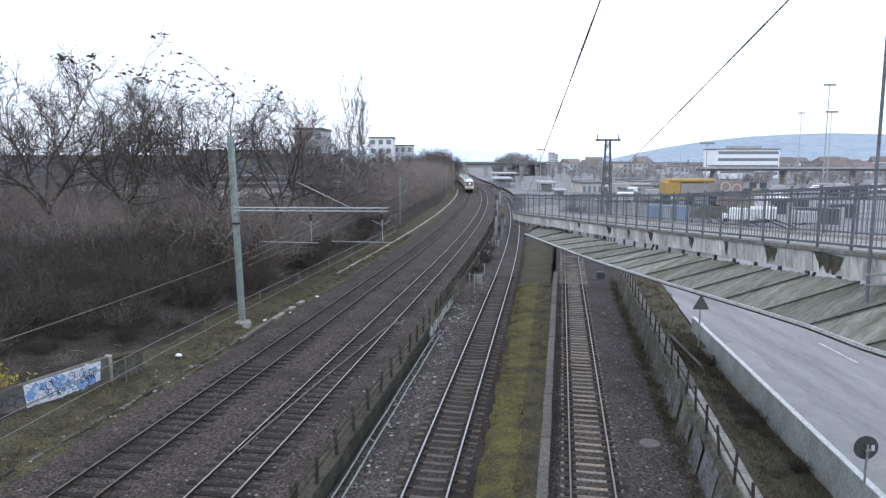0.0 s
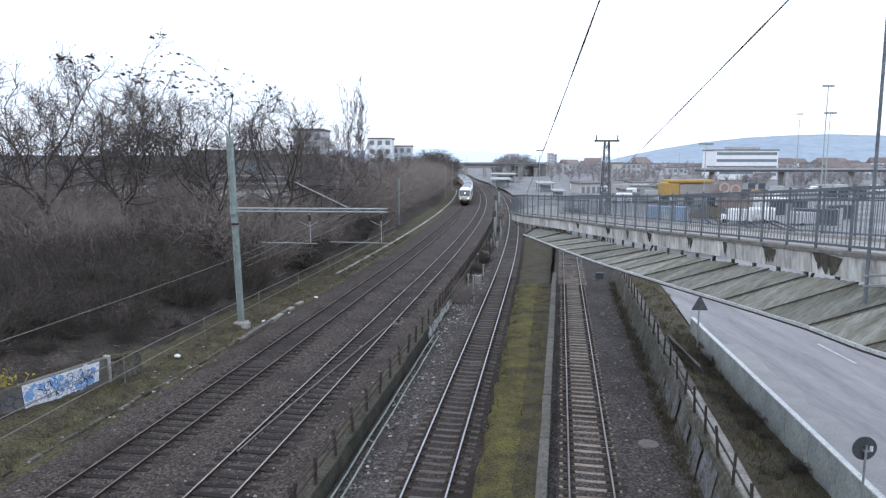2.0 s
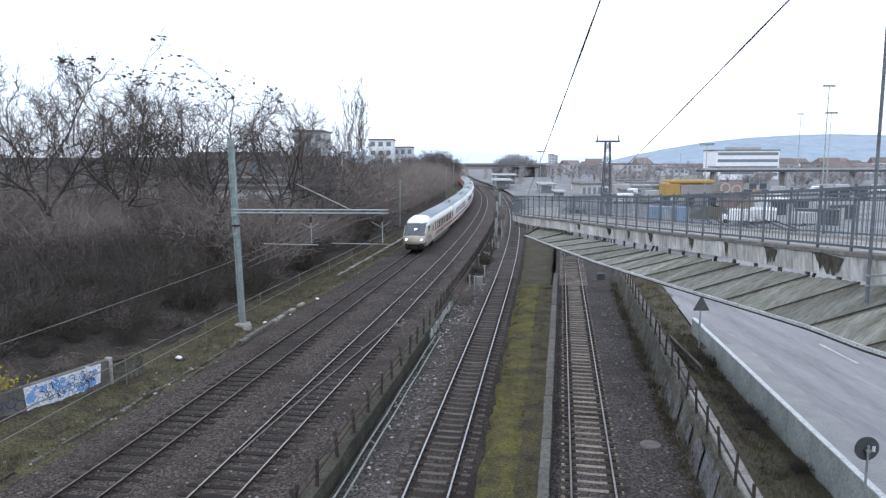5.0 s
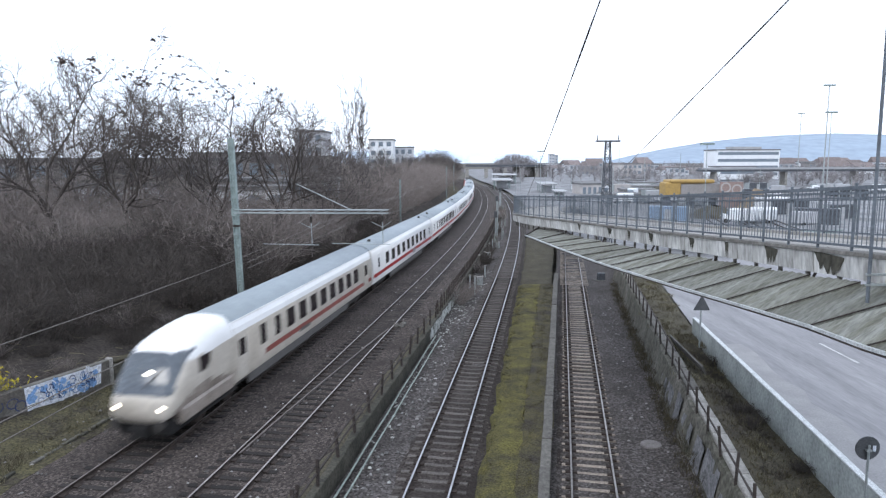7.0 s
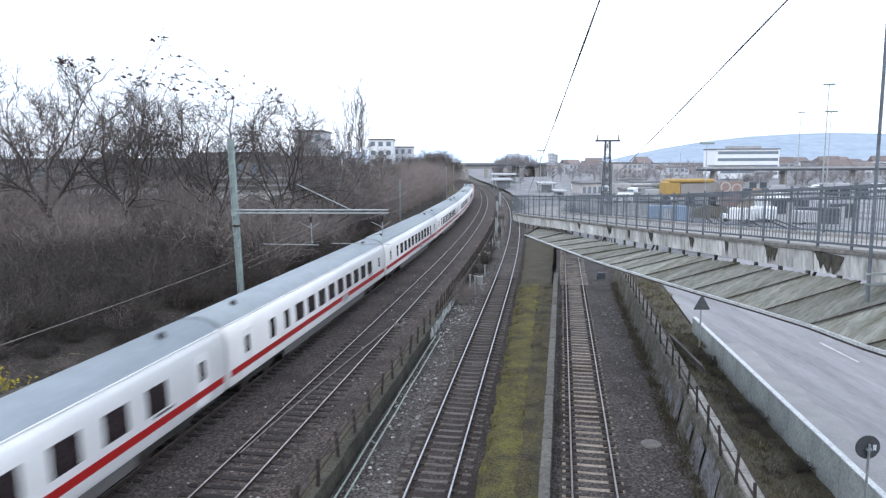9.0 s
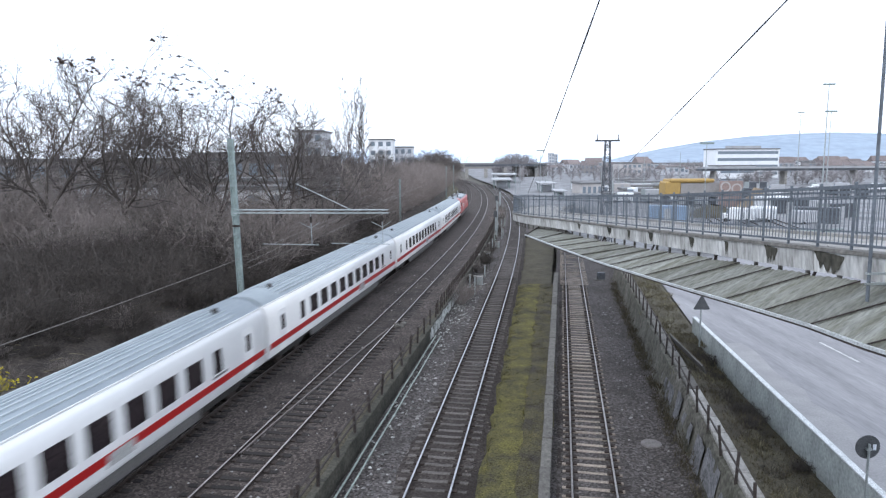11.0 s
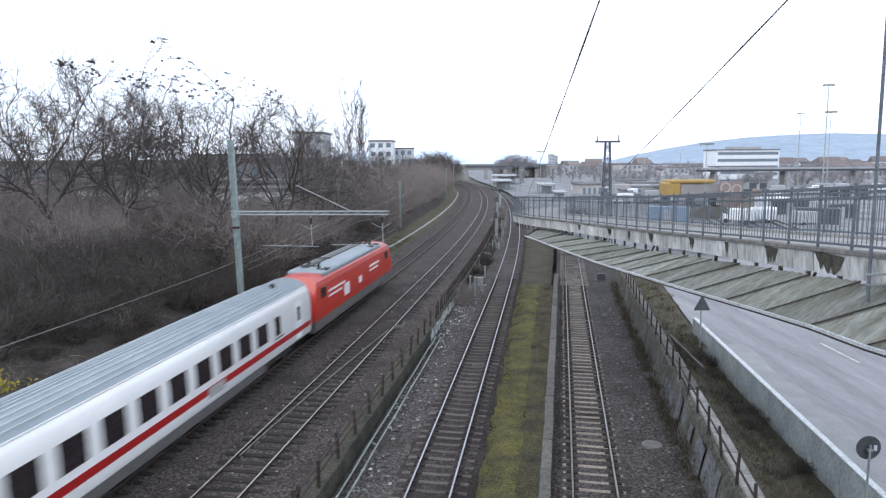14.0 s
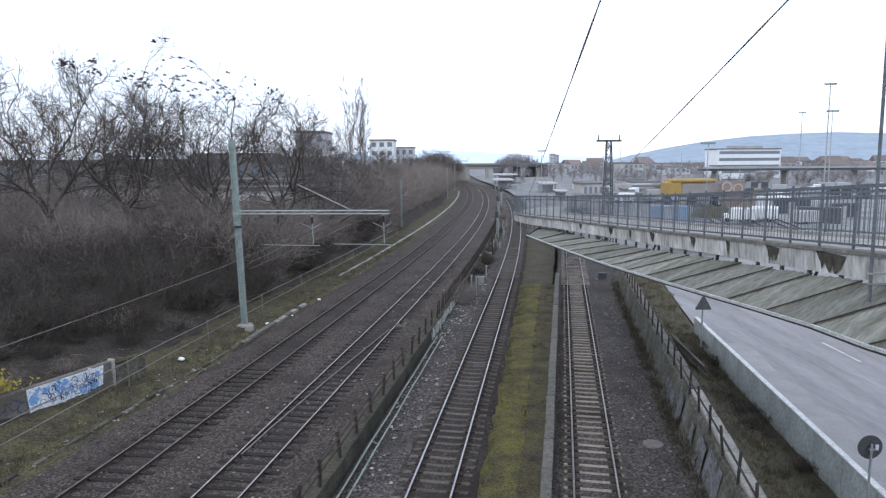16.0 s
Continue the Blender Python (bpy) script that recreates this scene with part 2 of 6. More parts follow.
def box(bm, x0, x1, y0, y1, z0, z1, bevel=0.0, m=None):
    r = bmesh.ops.create_cube(bm, size=1)
    vs = r["verts"]
    bmesh.ops.scale(bm, vec=(x1 - x0, y1 - y0, z1 - z0), verts=vs)
    bmesh.ops.translate(bm, vec=((x0 + x1) / 2, (y0 + y1) / 2, (z0 + z1) / 2), verts=vs)
    if bevel:
        es = list({e for v in vs for e in v.link_edges})
        g = bmesh.ops.bevel(bm, geom=es, offset=bevel, segments=1, affect="EDGES")
        vs = g["verts"]
    if m is not None:
        bmesh.ops.transform(bm, matrix=m, verts=vs)
    return bm


def boxed(*a, **k):
    return box(bmesh.new(), *a, **k)


def tube(bm, a, b, r0, r1=None, n=8):
    a, b = Vector(a), Vector(b)
    d = b - a
    r = bmesh.ops.create_cone(bm, cap_ends=True, segments=n, radius1=r0, radius2=r0 if r1 is None else r1, depth=d.length)
    m = Matrix.Translation((a + b) / 2) @ d.to_track_quat("Z", "Y").to_matrix().to_4x4()
    bmesh.ops.transform(bm, matrix=m, verts=r["verts"])
    return bm


def tubed(a, b, r0, r1=None, n=8):
    return tube(bmesh.new(), a, b, r0, r1, n)


def thing(name, label, category, group="", at=None):
    ob = tagged(new(name), label, category, group)
    if at is not None:
        ob.matrix_basis = at
    return ob


# ---- the line of the railway ----
def line_x(y):
    k = max(0.0, y - 60)
    return -5.75 + 0.153 * (y - 60) - 0.0004 * k * k


def line_slope(y):
    return 0.153 - 0.0008 * max(0.0, y - 60)


def off(y, o, z=0.0):
    """The point o metres to the right of the first track's centre, at distance y."""
    th = math.atan(line_slope(y))
    return Vector((line_x(y) + o * math.cos(th), y - o * math.sin(th), z))


def heading(y):
    return Matrix.Rotation(-math.atan(line_slope(y)), 4, "Z")


def at_line(y, o, z=0.0):
    return Matrix.Translation(off(y, o, z)) @ heading(y)


T4_SLOPE = 0.177


def t4(y, o, z=0.0):
    """The same for the fourth track, which runs straight."""
    th = math.atan(T4_SLOPE)
    return Vector((5.05 + T4_SLOPE * (y - 21) + o * math.cos(th), y - o * math.sin(th), z))


def at_t4(y, o, z=0.0):
    return Matrix.Translation(t4(y, o, z)) @ Matrix.Rotation(-math.atan(T4_SLOPE), 4, "Z")


def stations(y0, y1, near=2.0):
    ys, y = [y0], y0
    while y < y1:
        y += near if 10 < y < 90 else near * 3
        ys.append(min(y, y1))
    return ys


def sweep(name, profile, y0, y1, material, base=off, near=2.0, rough=0.0, closed=False, parent=None, smooth=True, seed=3):
    """A profile of (offset, height) drawn along the line; rough moves its points a little, like earth."""
    rng = random.Random(seed)
    ys = stations(y0, y1, near)
    verts, faces, k = [], [], len(profile)
    for y in ys:
        for o, z in profile:
            verts.append(base(y, o + rng.uniform(-rough, rough) * 2, z + rng.uniform(-rough, rough)))
    n = k if closed else k - 1
    for i in range(len(ys) - 1):
        for j in range(n):
            a, b = i * k + j, i * k + (j + 1) % k
            faces.append((a, b, b + k, a + k))
    if closed:
        faces.append(tuple(range(k))[::-1])
        faces.append(tuple((len(ys) - 1) * k + j for j in range(k)))
    return raw(name, verts, faces, material, parent, smooth=smooth)


def structure(ob, label, category):
    return tagged(ob, label, category, kind="structure")


Z3 = -0.6   # the level of the third and fourth track


# ---- the ground and the large structure ----
def build_ground():
    xs = [-2600, -900, -300, -120, -60, 60, 120, 300, 900, 2600]
    ys = [-900, -200, 0, 60, 150, 400, 1000, 2800]
    verts = [(x, y, -1.5) for y in ys for x in xs]
    k = len(xs)
    faces = [(j * k + i, j * k + i + 1, (j + 1) * k + i + 1, (j + 1) * k + i) for j in range(len(ys) - 1) for i in range(k - 1)]
    structure(raw("ground", verts, faces, "ground"), "flat dull earth under the whole place", "ground")
    structure(sweep("track_bed_upper", [(-3.3, -.42), (-2.4, -.19), (-1.9, -.15), (-.9, -.17), (.9, -.17), (1.9, -.15), (2.4, -.16),
                                        (3.2, -.15), (5.2, -.16), (6.2, -.15), (6.9, -.13), (7.36, -.12)], -260, 470, "ballast_brown",
                    rough=.022, near=.9), "rust-brown stone ballast under the main line", "track bed")
    structure(sweep("track_bed_lower", [(7.6, -.78), (8.5, -.8), (9.4, -.78), (10.2, -.78), (11.7, -.78), (12.5, -.82), (13.2, -.9)],
                    -60, 300, "ballast_old", rough=.02, near=.9), "grey stone ballast of the lower line", "track bed")
    structure(sweep("track_bed_side", [(-1.7, -.82), (-.9, -.75), (.9, -.75), (1.5, -.76), (2.3, -.8), (3.0, -.76), (3.5, -.5), (3.9, -.2)],
                    -20, 150, "ballast_old", base=t4, rough=.025, near=.9), "dark stone ballast beside a retaining wall", "track bed")
    # ballast browned by oil and brake dust between the sleepers
    structure(sweep("oiled_bed_lower", [(9.45, -.8), (9.75, -.765), (10.2, -.762), (11.65, -.762), (12.2, -.775), (12.75, -.83)], -40, 200, "ballast_oily", rough=.008, near=.9),
              "oil-darkened ballast of the lower line", "track bed")
    structure(sweep("oiled_bed_side", [(-1.45, -.83), (-1.25, -.772), (-.7, -.762), (.7, -.762), (1.2, -.772), (1.5, -.8)], -20, 130, "ballast_oily", base=t4, rough=.006, near=.9),
              "oil-darkened ballast of the side track", "track bed")
    for o, nm in ((0, "oiled_bed_first"), (4.35, "oiled_bed_second")):
        structure(sweep(nm, [(o - .98, -.19), (o - .6, -.14), (o, -.13), (o + .6, -.14), (o + .98, -.19)], 34, 330, "ballast_oily", rough=.008, near=.9),
                  "oil-darkened ballast between the rails", "track bed")
    # the verge and the embankment on the left
    structure(sweep("verge", [(-6.9, .12), (-6.2, -.05), (-5.2, -.18), (-4.2, -.26), (-3.6, -.3), (-3.15, -.38)], -120, 420, "verge",
                    rough=.05, near=1.2), "worn grass and dirt verge beside the line", "verge")
    structure(sweep("embankment", [(-120, 3.0), (-60, 3.4), (-34, 3.3), (-24, 3.0), (-17, 2.4), (-12, 1.6), (-9, .9), (-7.6, .4), (-6.7, .05)],
                    -120, 520, "litter", rough=.16, near=2.5), "brown leaf-strewn embankment", "embankment")
    # the wide building ground on the right
    verts, faces = [], []
    rng = random.Random(8)
    ys = [52, 60, 70, 85, 100, 125, 150, 190, 240, 300, 400, 560, 800]
    us = [0, .06, .12, .2, .3, .42, .56, .75, 1]
    for y in ys:
        x0, x1 = max(off(min(y, 400), 14.5).x, t4(min(y, 75), 5).x), 60 + y * 1.4
        for u in us:
            verts.append((x0 + (x1 - x0) * u, y, -.7 + min(1.6, (y - 52) / 30) * min(1, u * 5) + rng.uniform(-.15, .15)))
    k = len(us)
    faces = [(j * k + i, j * k + i + 1, (j + 1) * k + i + 1, (j + 1) * k + i) for j in range(len(ys) - 1) for i in range(k - 1)]
    structure(raw("site_ground", verts, faces, "site"), "bare levelled earth of a large building site", "ground")


build_ground()


def plat(y, u, z):
    a, b = off(y, 12.95), t4(y, -1.5)
    p = a.lerp(b, u)
    return Vector((p.x, y, z))


def build_platform():
    top = sweep("platform", [(0, -.95), (.002, -.38), (.1, -.27), (.25, -.24), (.4, -.23), (.53, -.25)], -18, 58, "moss",
                base=plat, rough=.025, near=.6)
    side = sweep("platform_side", [(.5, -.262), (.57, -.235), (.66, -.25), (.8, -.26), (.97, -.28)], -18, 58, "moss_soil", base=plat, rough=.02, near=.6)
    structure(side, "bare brown soil with thin moss on the platform", "platform")
    structure(top, "moss-grown disused narrow platform between two tracks", "platform")
    far = sweep("platform_far", [(0, -.95), (.002, -.36), (.4, -.34), (.8, -.34), (.81, -.95)], 58, 96, "soil", base=plat, rough=.02, near=.8)
    structure(far, "grey bare end of a narrow platform", "platform")
    rng = random.Random(4)
    y = 3.0
    while y < 62:
        L = 2.4 + rng.uniform(-.1, .2)
        bm = boxed(-.38, 0, 0, L - .03, -1.05 + .25, -.2 + .25, bevel=.02)
        slab = put("edge_slab", bm, "slab_grey", top)
        slab.matrix_basis = Matrix.Translation(t4(y, -1.5, -.26 + rng.uniform(-.03, .03))) @ Matrix.Rotation(
            -math.atan(T4_SLOPE) + rng.uniform(-.01, .01), 4, "Z")
        y += L * math.cos(math.atan(T4_SLOPE))


build_platform()


def build_walls():
    # the low wall between the two levels
    w = sweep("dividing_wall", [(7.34, -.3), (7.34, .02), (7.38, .05), (7.6, .05), (7.64, .02), (7.64, -.95), (7.5, -1.0)], -20, 250, "wall_dark", rough=.015,
              closed=False, smooth=False, near=1.1)
    structure(w, "low dark stained concrete wall between two track levels", "wall")
    bank = sweep("wall_bank", [(6.7, -.16), (7.0, -.1), (7.2, -.03), (7.33, -.04)], 8, 120, "soil", rough=.035, near=.5, parent=w)
    bank["label"] = "brown earth heaped against the wall"
    rng = random.Random(12)
    y = 42.5
    while y < 56.5:
        L = rng.uniform(.5, 1.5)
        lo, hi = rng.uniform(-.95, -.6), rng.uniform(-.12, .04)
        patch = sweep("whitewash", [(7.66, hi), (7.665, (lo + hi) / 2), (7.67, lo)], y, y + L, "limewash", near=.25, rough=.012, parent=w)
        patch["label"] = "flaking white paint on the wall"
        y += L + rng.uniform(.0, .25)
    # the retaining wall on the right, with its coping
    r = sweep("retaining_wall", [(3.42, -.95), (3.86, 1.12), (3.95, 1.18), (4.1, 1.18), (4.1, -.95)], 4, 62, "wall_mossy", base=t4, rough=.03,
              smooth=False, near=.8)
    structure(r, "dark mossy old retaining wall beside the side track", "wall")
    rng = random.Random(9)
    y = 15.0
    while y < 31:
        L = rng.uniform(.9, 2.4)
        lo, hi = rng.uniform(-.5, .1), rng.uniform(.45, 1.08)
        face = lambda z: 3.42 + .2126 * (z + .95) - .025
        c = sweep("render_patch", [(face(hi), hi), (face((lo + hi) / 2) - .01, (lo + hi) / 2), (face(lo), lo)], y, y + L, "render_coat", base=t4, rough=.02, near=.3, parent=r)
        c["label"] = "pale flaking render left on the wall"
        y += L + rng.uniform(.1, .8)
    y = 5.0
    while y < 58:
        bm = boxed(-.02, .46, 0, 1.46, -.12, .1, bevel=.025)
        c = put("coping_stone", bm, "concrete" if y < 27 else "slab_grey", r)
        c.matrix_basis = at_t4(y, 4.0, 1.2 + rng.uniform(-.015, .015)) @ Matrix.Rotation(rng.uniform(-.012, .012), 4, "Z")
        y += 1.48


build_walls()


def road(y, o, z=0.0):
    th = math.atan(.124)
    return Vector((11.9 + .124 * (y - 18.4) + o * math.cos(th), y - o * math.sin(th), z))


def build_road():
    # grass strip between wall and parapet, then the parapet and the road
    verts, faces, rng = [], [], random.Random(6)
    ys = [i * .8 + 3 for i in range(75)]
    us = [0, .12, .3, .5, .7, .88, 1]
    zs = [1.12, 1.02, .88, .74, .62, .55, .52]
    for y in ys:
        a, b = t4(y, 4.4), road(min(y, 36), 0)
        b = b if y <= 36 else road(36, 0) + Vector((.19 * (y - 36), y - 36, 0))
        for u, z in zip(us, zs):
            z = z if y < 34 else z + (1.0 - z) * min(1, (y - 34) / 2)
            verts.append((a.x + (b.x - a.x) * u, y, z + rng.uniform(-.05, .05)))
    k = len(us)
    faces = [(j * k + i, j * k + i + 1, (j + 1) * k + i + 1, (j + 1) * k + i) for j in range(len(ys) - 1) for i in range(k - 1)]
    structure(raw("grass_strip", verts, faces, "soil", smooth=True), "strip of dead grass and dark soil behind the wall", "verge")
    verts, faces = [], []
    ys = [2 + i * 2 for i in range(32)]
    for y in ys:
        a = road(min(y, 36), .1).x + (.19 * (y - 36) if y > 36 else 0)
        for u in (0, .5, 4, 8, 12, 16):
            verts.append((a + u, y, 1.0 + .03 * min(u, 2)))
    faces = [(j * 6 + i, j * 6 + i + 1, (j + 1) * 6 + i + 1, (j + 1) * 6 + i) for j in range(len(ys) - 1) for i in range(5)]
    rd = structure(raw("road", verts, faces, "asphalt"), "worn light-grey asphalt road below a ramp", "road")
    # patched paler asphalt by the edge, and the broken centre line
    for y0, y1, o0, o1 in ((14, 34, .45, 1.9),):
        pv = []
        n = 14
        for i in range(n + 1):
            y = y0 + (y1 - y0) * i / n
            w = rng.uniform(-.25, .25)
            x0 = road(min(y, 36), .1).x + (.19 * (y - 36) if y > 36 else 0)
            pv += [(x0 + o0, y, 1.068), (x0 + o1 + w, y, 1.068)]
        pt = raw("asphalt_patch", pv, [(2 * i, 2 * i + 1, 2 * i + 3, 2 * i + 2) for i in range(n)], "asphalt_pale", rd, "paler dusty edge of the road")
    for y0 in (22.2, 31.4, 40.6, 50):
        a, b = road(y0, 6.2 - .1 * (y0 - 31), 1.07), road(y0 + 3.4, 5.85 - .1 * (y0 - 31), 1.07)
        raw("lane_mark", [a, a + Vector((.14, 0, 0)), b + Vector((.14, 0, 0)), b], [(0, 1, 2, 3)], "paint_line", rd)
    par = structure(new("parapet"), "pale concrete parapet of separate slabs along a road", "parapet")
    y = 3.0
    i = 0
    while y < 35:
        L = 2.0
        slab = put("parapet_slab", boxed(-.14, .06, 0, L - .025, -.6, .85, bevel=.02), "parapet", par)
        slab.matrix_basis = Matrix.Translation(road(y, 0, .95 + rng.uniform(-.01, .01))) @ Matrix.Rotation(-math.atan(.124), 4, "Z")
        cap = put("parapet_cap", boxed(-.15, .07, 0, L - .015, .85, .9, bevel=.012), "canopy_edge", par)
        cap.matrix_basis = slab.matrix_basis.copy()
        y += L * .992


build_road()


# ---- tracks ----
def rail_profile(z, head, foot=.075):
    return [(-.07, z - .16), (-.07, z - .145), (-.015, z - .12), (-.015, z - .045), (-.037, z - .03), (-.037, z - .006), (.037, z - .006),
            (.037, z - .03), (.015, z - .045), (.015, z - .12), (.07, z - .145), (.07, z - .16)]


def build_track(name, base, pose_at, o, z, y0, y1, sleeper_mat, head_mat, label, s0=14, s1=76, sink=0.0, tone=.642, half=.125, wide=1.3):
    tr = tagged(new(name), label, "railway track", "tracks")
    for side in (-.7525, .7525):
        prof = [(o + side + a, b) for a, b in rail_profile(z, 0)]
        web = sweep("rail", prof, y0, y1, "rail_web", base=base, near=2.5, parent=tr, smooth=False)
        head = sweep("rail_head", [(o + side - .035, z - .003), (o + side - .03, z + .002), (o + side + .03, z + .002), (o + side + .035, z - .003)],
                     y0, y1, head_mat, base=base, near=2.5, parent=web, smooth=False)
        head["label"] = "worn running surface"
    proto = boxed(-wide, wide, -half, half, -.16, 0, bevel=.018)
    me = bpy.data.meshes.new("sleeper")
    proto.to_mesh(me)
    proto.free()
    me.materials.append(M[sleeper_mat])
    rng = random.Random(hash(len(name)) + 5)
    y = s0
    while y < s1:
        share("sleeper", me, pose_at(y, o + rng.uniform(-.03, .03), z - .165 - sink + rng.uniform(-.012, .012)) @ Matrix.Rotation(rng.uniform(-.018, .018), 4, "Z"), tr)
        y += tone
    verts, faces = [], []
    y = s0
    while y < s1:
        for side in (-.7525, .7525):
            m = pose_at(y, o + side, z - .165 - sink)
            b = len(verts)
            verts += [m @ Vector(c) for c in ((-.23, -half, -.02), (.23, -half, -.02), (.23, half, -.02), (-.23, half, -.02),
                                              (-.2, -half, .035), (.2, -half, .035), (.2, half, .035), (-.2, half, .035))]
            faces += [(b + 4, b + 5, b + 6, b + 7), (b, b + 1, b + 5, b + 4), (b + 1, b + 2, b + 6, b + 5), (b + 2, b + 3, b + 7, b + 6), (b + 3, b, b + 4, b + 7)]
        y += tone
    tagged(raw("fastening", verts, faces, "rail_web", tr), kind="stuff")
    verts, faces = [], []
    while y < s1 + 34:
        m = pose_at(y, o, z - .175 - sink - .022 * min(1, (y - s1) / 20) + rng.uniform(-.012, .012))
        b = len(verts)
        for cx, cy, cz in ((-1.3, -.12, 0), (1.3, -.12, 0), (1.3, .12, 0), (-1.3, .12, 0), (-1.3, -.12, -.1), (1.3, -.12, -.1)):
            verts.append(m @ Vector((cx, cy, cz)))
        faces += [(b, b + 1, b + 2, b + 3), (b + 4, b + 5, b + 1, b)]
        y += tone
    tagged(raw("far_sleeper", verts, faces, sleeper_mat, tr), kind="stuff")
    return tr


TRACKS = [
    build_track("railway_track", off, at_line, 0, 0, -260, 470, "wood_sleeper", "rail_rust", "rusty railway track on dark wooden sleepers in brown ballast", sink=-.03, s1=42),
    build_track("railway_track", off, at_line, 4.35, 0, -80, 420, "wood_sleeper", "rail_dull", "worn railway track on tarred sleepers with a guard rail", sink=-.042, s1=45),
    build_track("railway_track", off, at_line, 10.93, Z3, -40, 300, "sleeper_mid", "rail", "bright-railed track beside a mossy platform", sink=-.034, s1=66, half=.1),
    build_track("railway_track", t4, at_t4, 0, Z3, -20, 130, "sleeper_light", "rail_side", "side track on pale grey sleepers by a retaining wall", sink=-.045, s1=60, tone=.61, half=.085, wide=1.08),
]
# the guard rail that crosses the second track, ending at a heap of stones
gr = sweep("guard_rail", [(a, b - .02) for a, b in rail_profile(0, 0)], 24, 42.5, "rail_rust",
           base=lambda y, o, z: off(y, 4.35 - .62 + 1.2 * max(0, (y - 24) / 18.5) ** 1.3 + o, z), parent=TRACKS[1], smooth=False)


# ---- the train ----
HALF = [(1.35, .93), (1.39, 1.02), (1.41, 1.4), (1.412, 2.1), (1.395, 2.7), (1.365, 3.08), (1.30, 3.34), (1.17, 3.6)]
ROOF = [(1.17, 3.6), (1.02, 3.77), (.7, 3.94), (.35, 4.03), (0, 4.055)]


def extrude(name, half, y0, y1, material, parent, cap=True, label="", smooth=True, steps=1):
    ring = [(-x, z) for x, z in half] + [(x, z) for x, z in reversed(half) if x > 1e-6]
    verts, faces, k = [], [], len(ring)
    for s in range(steps + 1):
        y = y0 + (y1 - y0) * s / steps
        verts += [(x, y, z) for x, z in ring]
    for s in range(steps):
        for j in range(k - 1):
            a = s * k + j
            faces.append((a, a + 1, a + 1 + k, a + k))
    if cap:
        faces += [tuple(range(k))[::-1], tuple(steps * k + j for j in range(k))]
    ob = raw(name, verts, faces, material, parent, label)
    if smooth:
        ob.data.polygons.foreach_set("use_smooth", [len(p.vertices) == 4 for p in ob.data.polygons])
    return ob


def side_panel(name, y0, y1, z0, z1, side, material, parent, lift=.006, bevel=.0, label=""):
    """A panel that follows the bulge of the wall."""
    def wall(z):
        for (xa, za), (xb, zb) in zip(HALF, HALF[1:]):
            if za <= z <= zb:
                return xa + (xb - xa) * (z - za) / (zb - za)
        return HALF[-1][0]
    zs = [z0 + (z1 - z0) * i / 4 for i in range(5)]
    verts, faces = [], []
    for z in zs:
        x = (wall(z) + lift) * side
        xi = (wall(z) - .03) * side
        verts += [(x, y0, z), (x, y1, z), (xi, y0, z), (xi, y1, z)]
    for i in range(4):
        a, b = i * 4, i * 4 + 4
        faces += [(a, a + 1, b + 1, b), (a + 2, a, b, b + 2), (a + 1, a + 3, b + 3, b + 1)]
    faces += [(0, 2, 3, 1), (16, 17, 19, 18)]
    ob = raw(name, verts, faces, material, parent, label)
    return ob


def bogie(y, parent):
    bm = boxed(-1.05, -.98, y - 1.7, y + 1.7, .42, .72, bevel=.03)
    box(bm, .98, 1.05, y - 1.7, y + 1.7, .42, .72, bevel=.03)
    box(bm, -1, 1, y - .25, y + .25, .5, .85)
    b = put("bogie", bm, "train_under", parent)
    for dy in (-1.25, 1.25):
        for x in (-.76, .76):
            put("wheel", tubed((x - .07, y + dy, .46), (x + .07, y + dy, .46), .46, n=20), "rail_web", b)


def underframe(parent, y0, y1):
    bm = boxed(-1.2, 1.2, y0, y1, .72, 1.0)
    for a, b in ((-6.5, -3.6), (-2.8, .6), (1.5, 5.8)):
        box(bm, -1.25, 1.25, a, b, .38, .8, bevel=.03)
    put("underframe", bm, "train_under", parent)


def coach_body(parent, y0, y1, wall, ribs=True):
    extrude("body", HALF, y0, y1, wall, parent)
    extrude("roof", ROOF, y0 + .01, y1 - .01, "train_roof", parent, label="blue-grey roof")
    for side in (-1, 1):
        bm = boxed(-.025, .025, y0 + .05, y1 - .05, -.03, .03)
        g = put("gutter", bm, "train_white", parent)
        g.matrix_basis = pose(side * 1.17, 0, 3.6)
    if ribs:
        for x, z in ((1.0, 3.79), (.8, 3.89), (.56, 3.98), (.32, 4.035), (.1, 4.055)):
            for s in (-1, 1):
                put("roof_rib", boxed(s * x - .022, s * x + .022, y0 + 2.2, y1 - 2.2, z - .02, z + .045), "train_rib", parent)


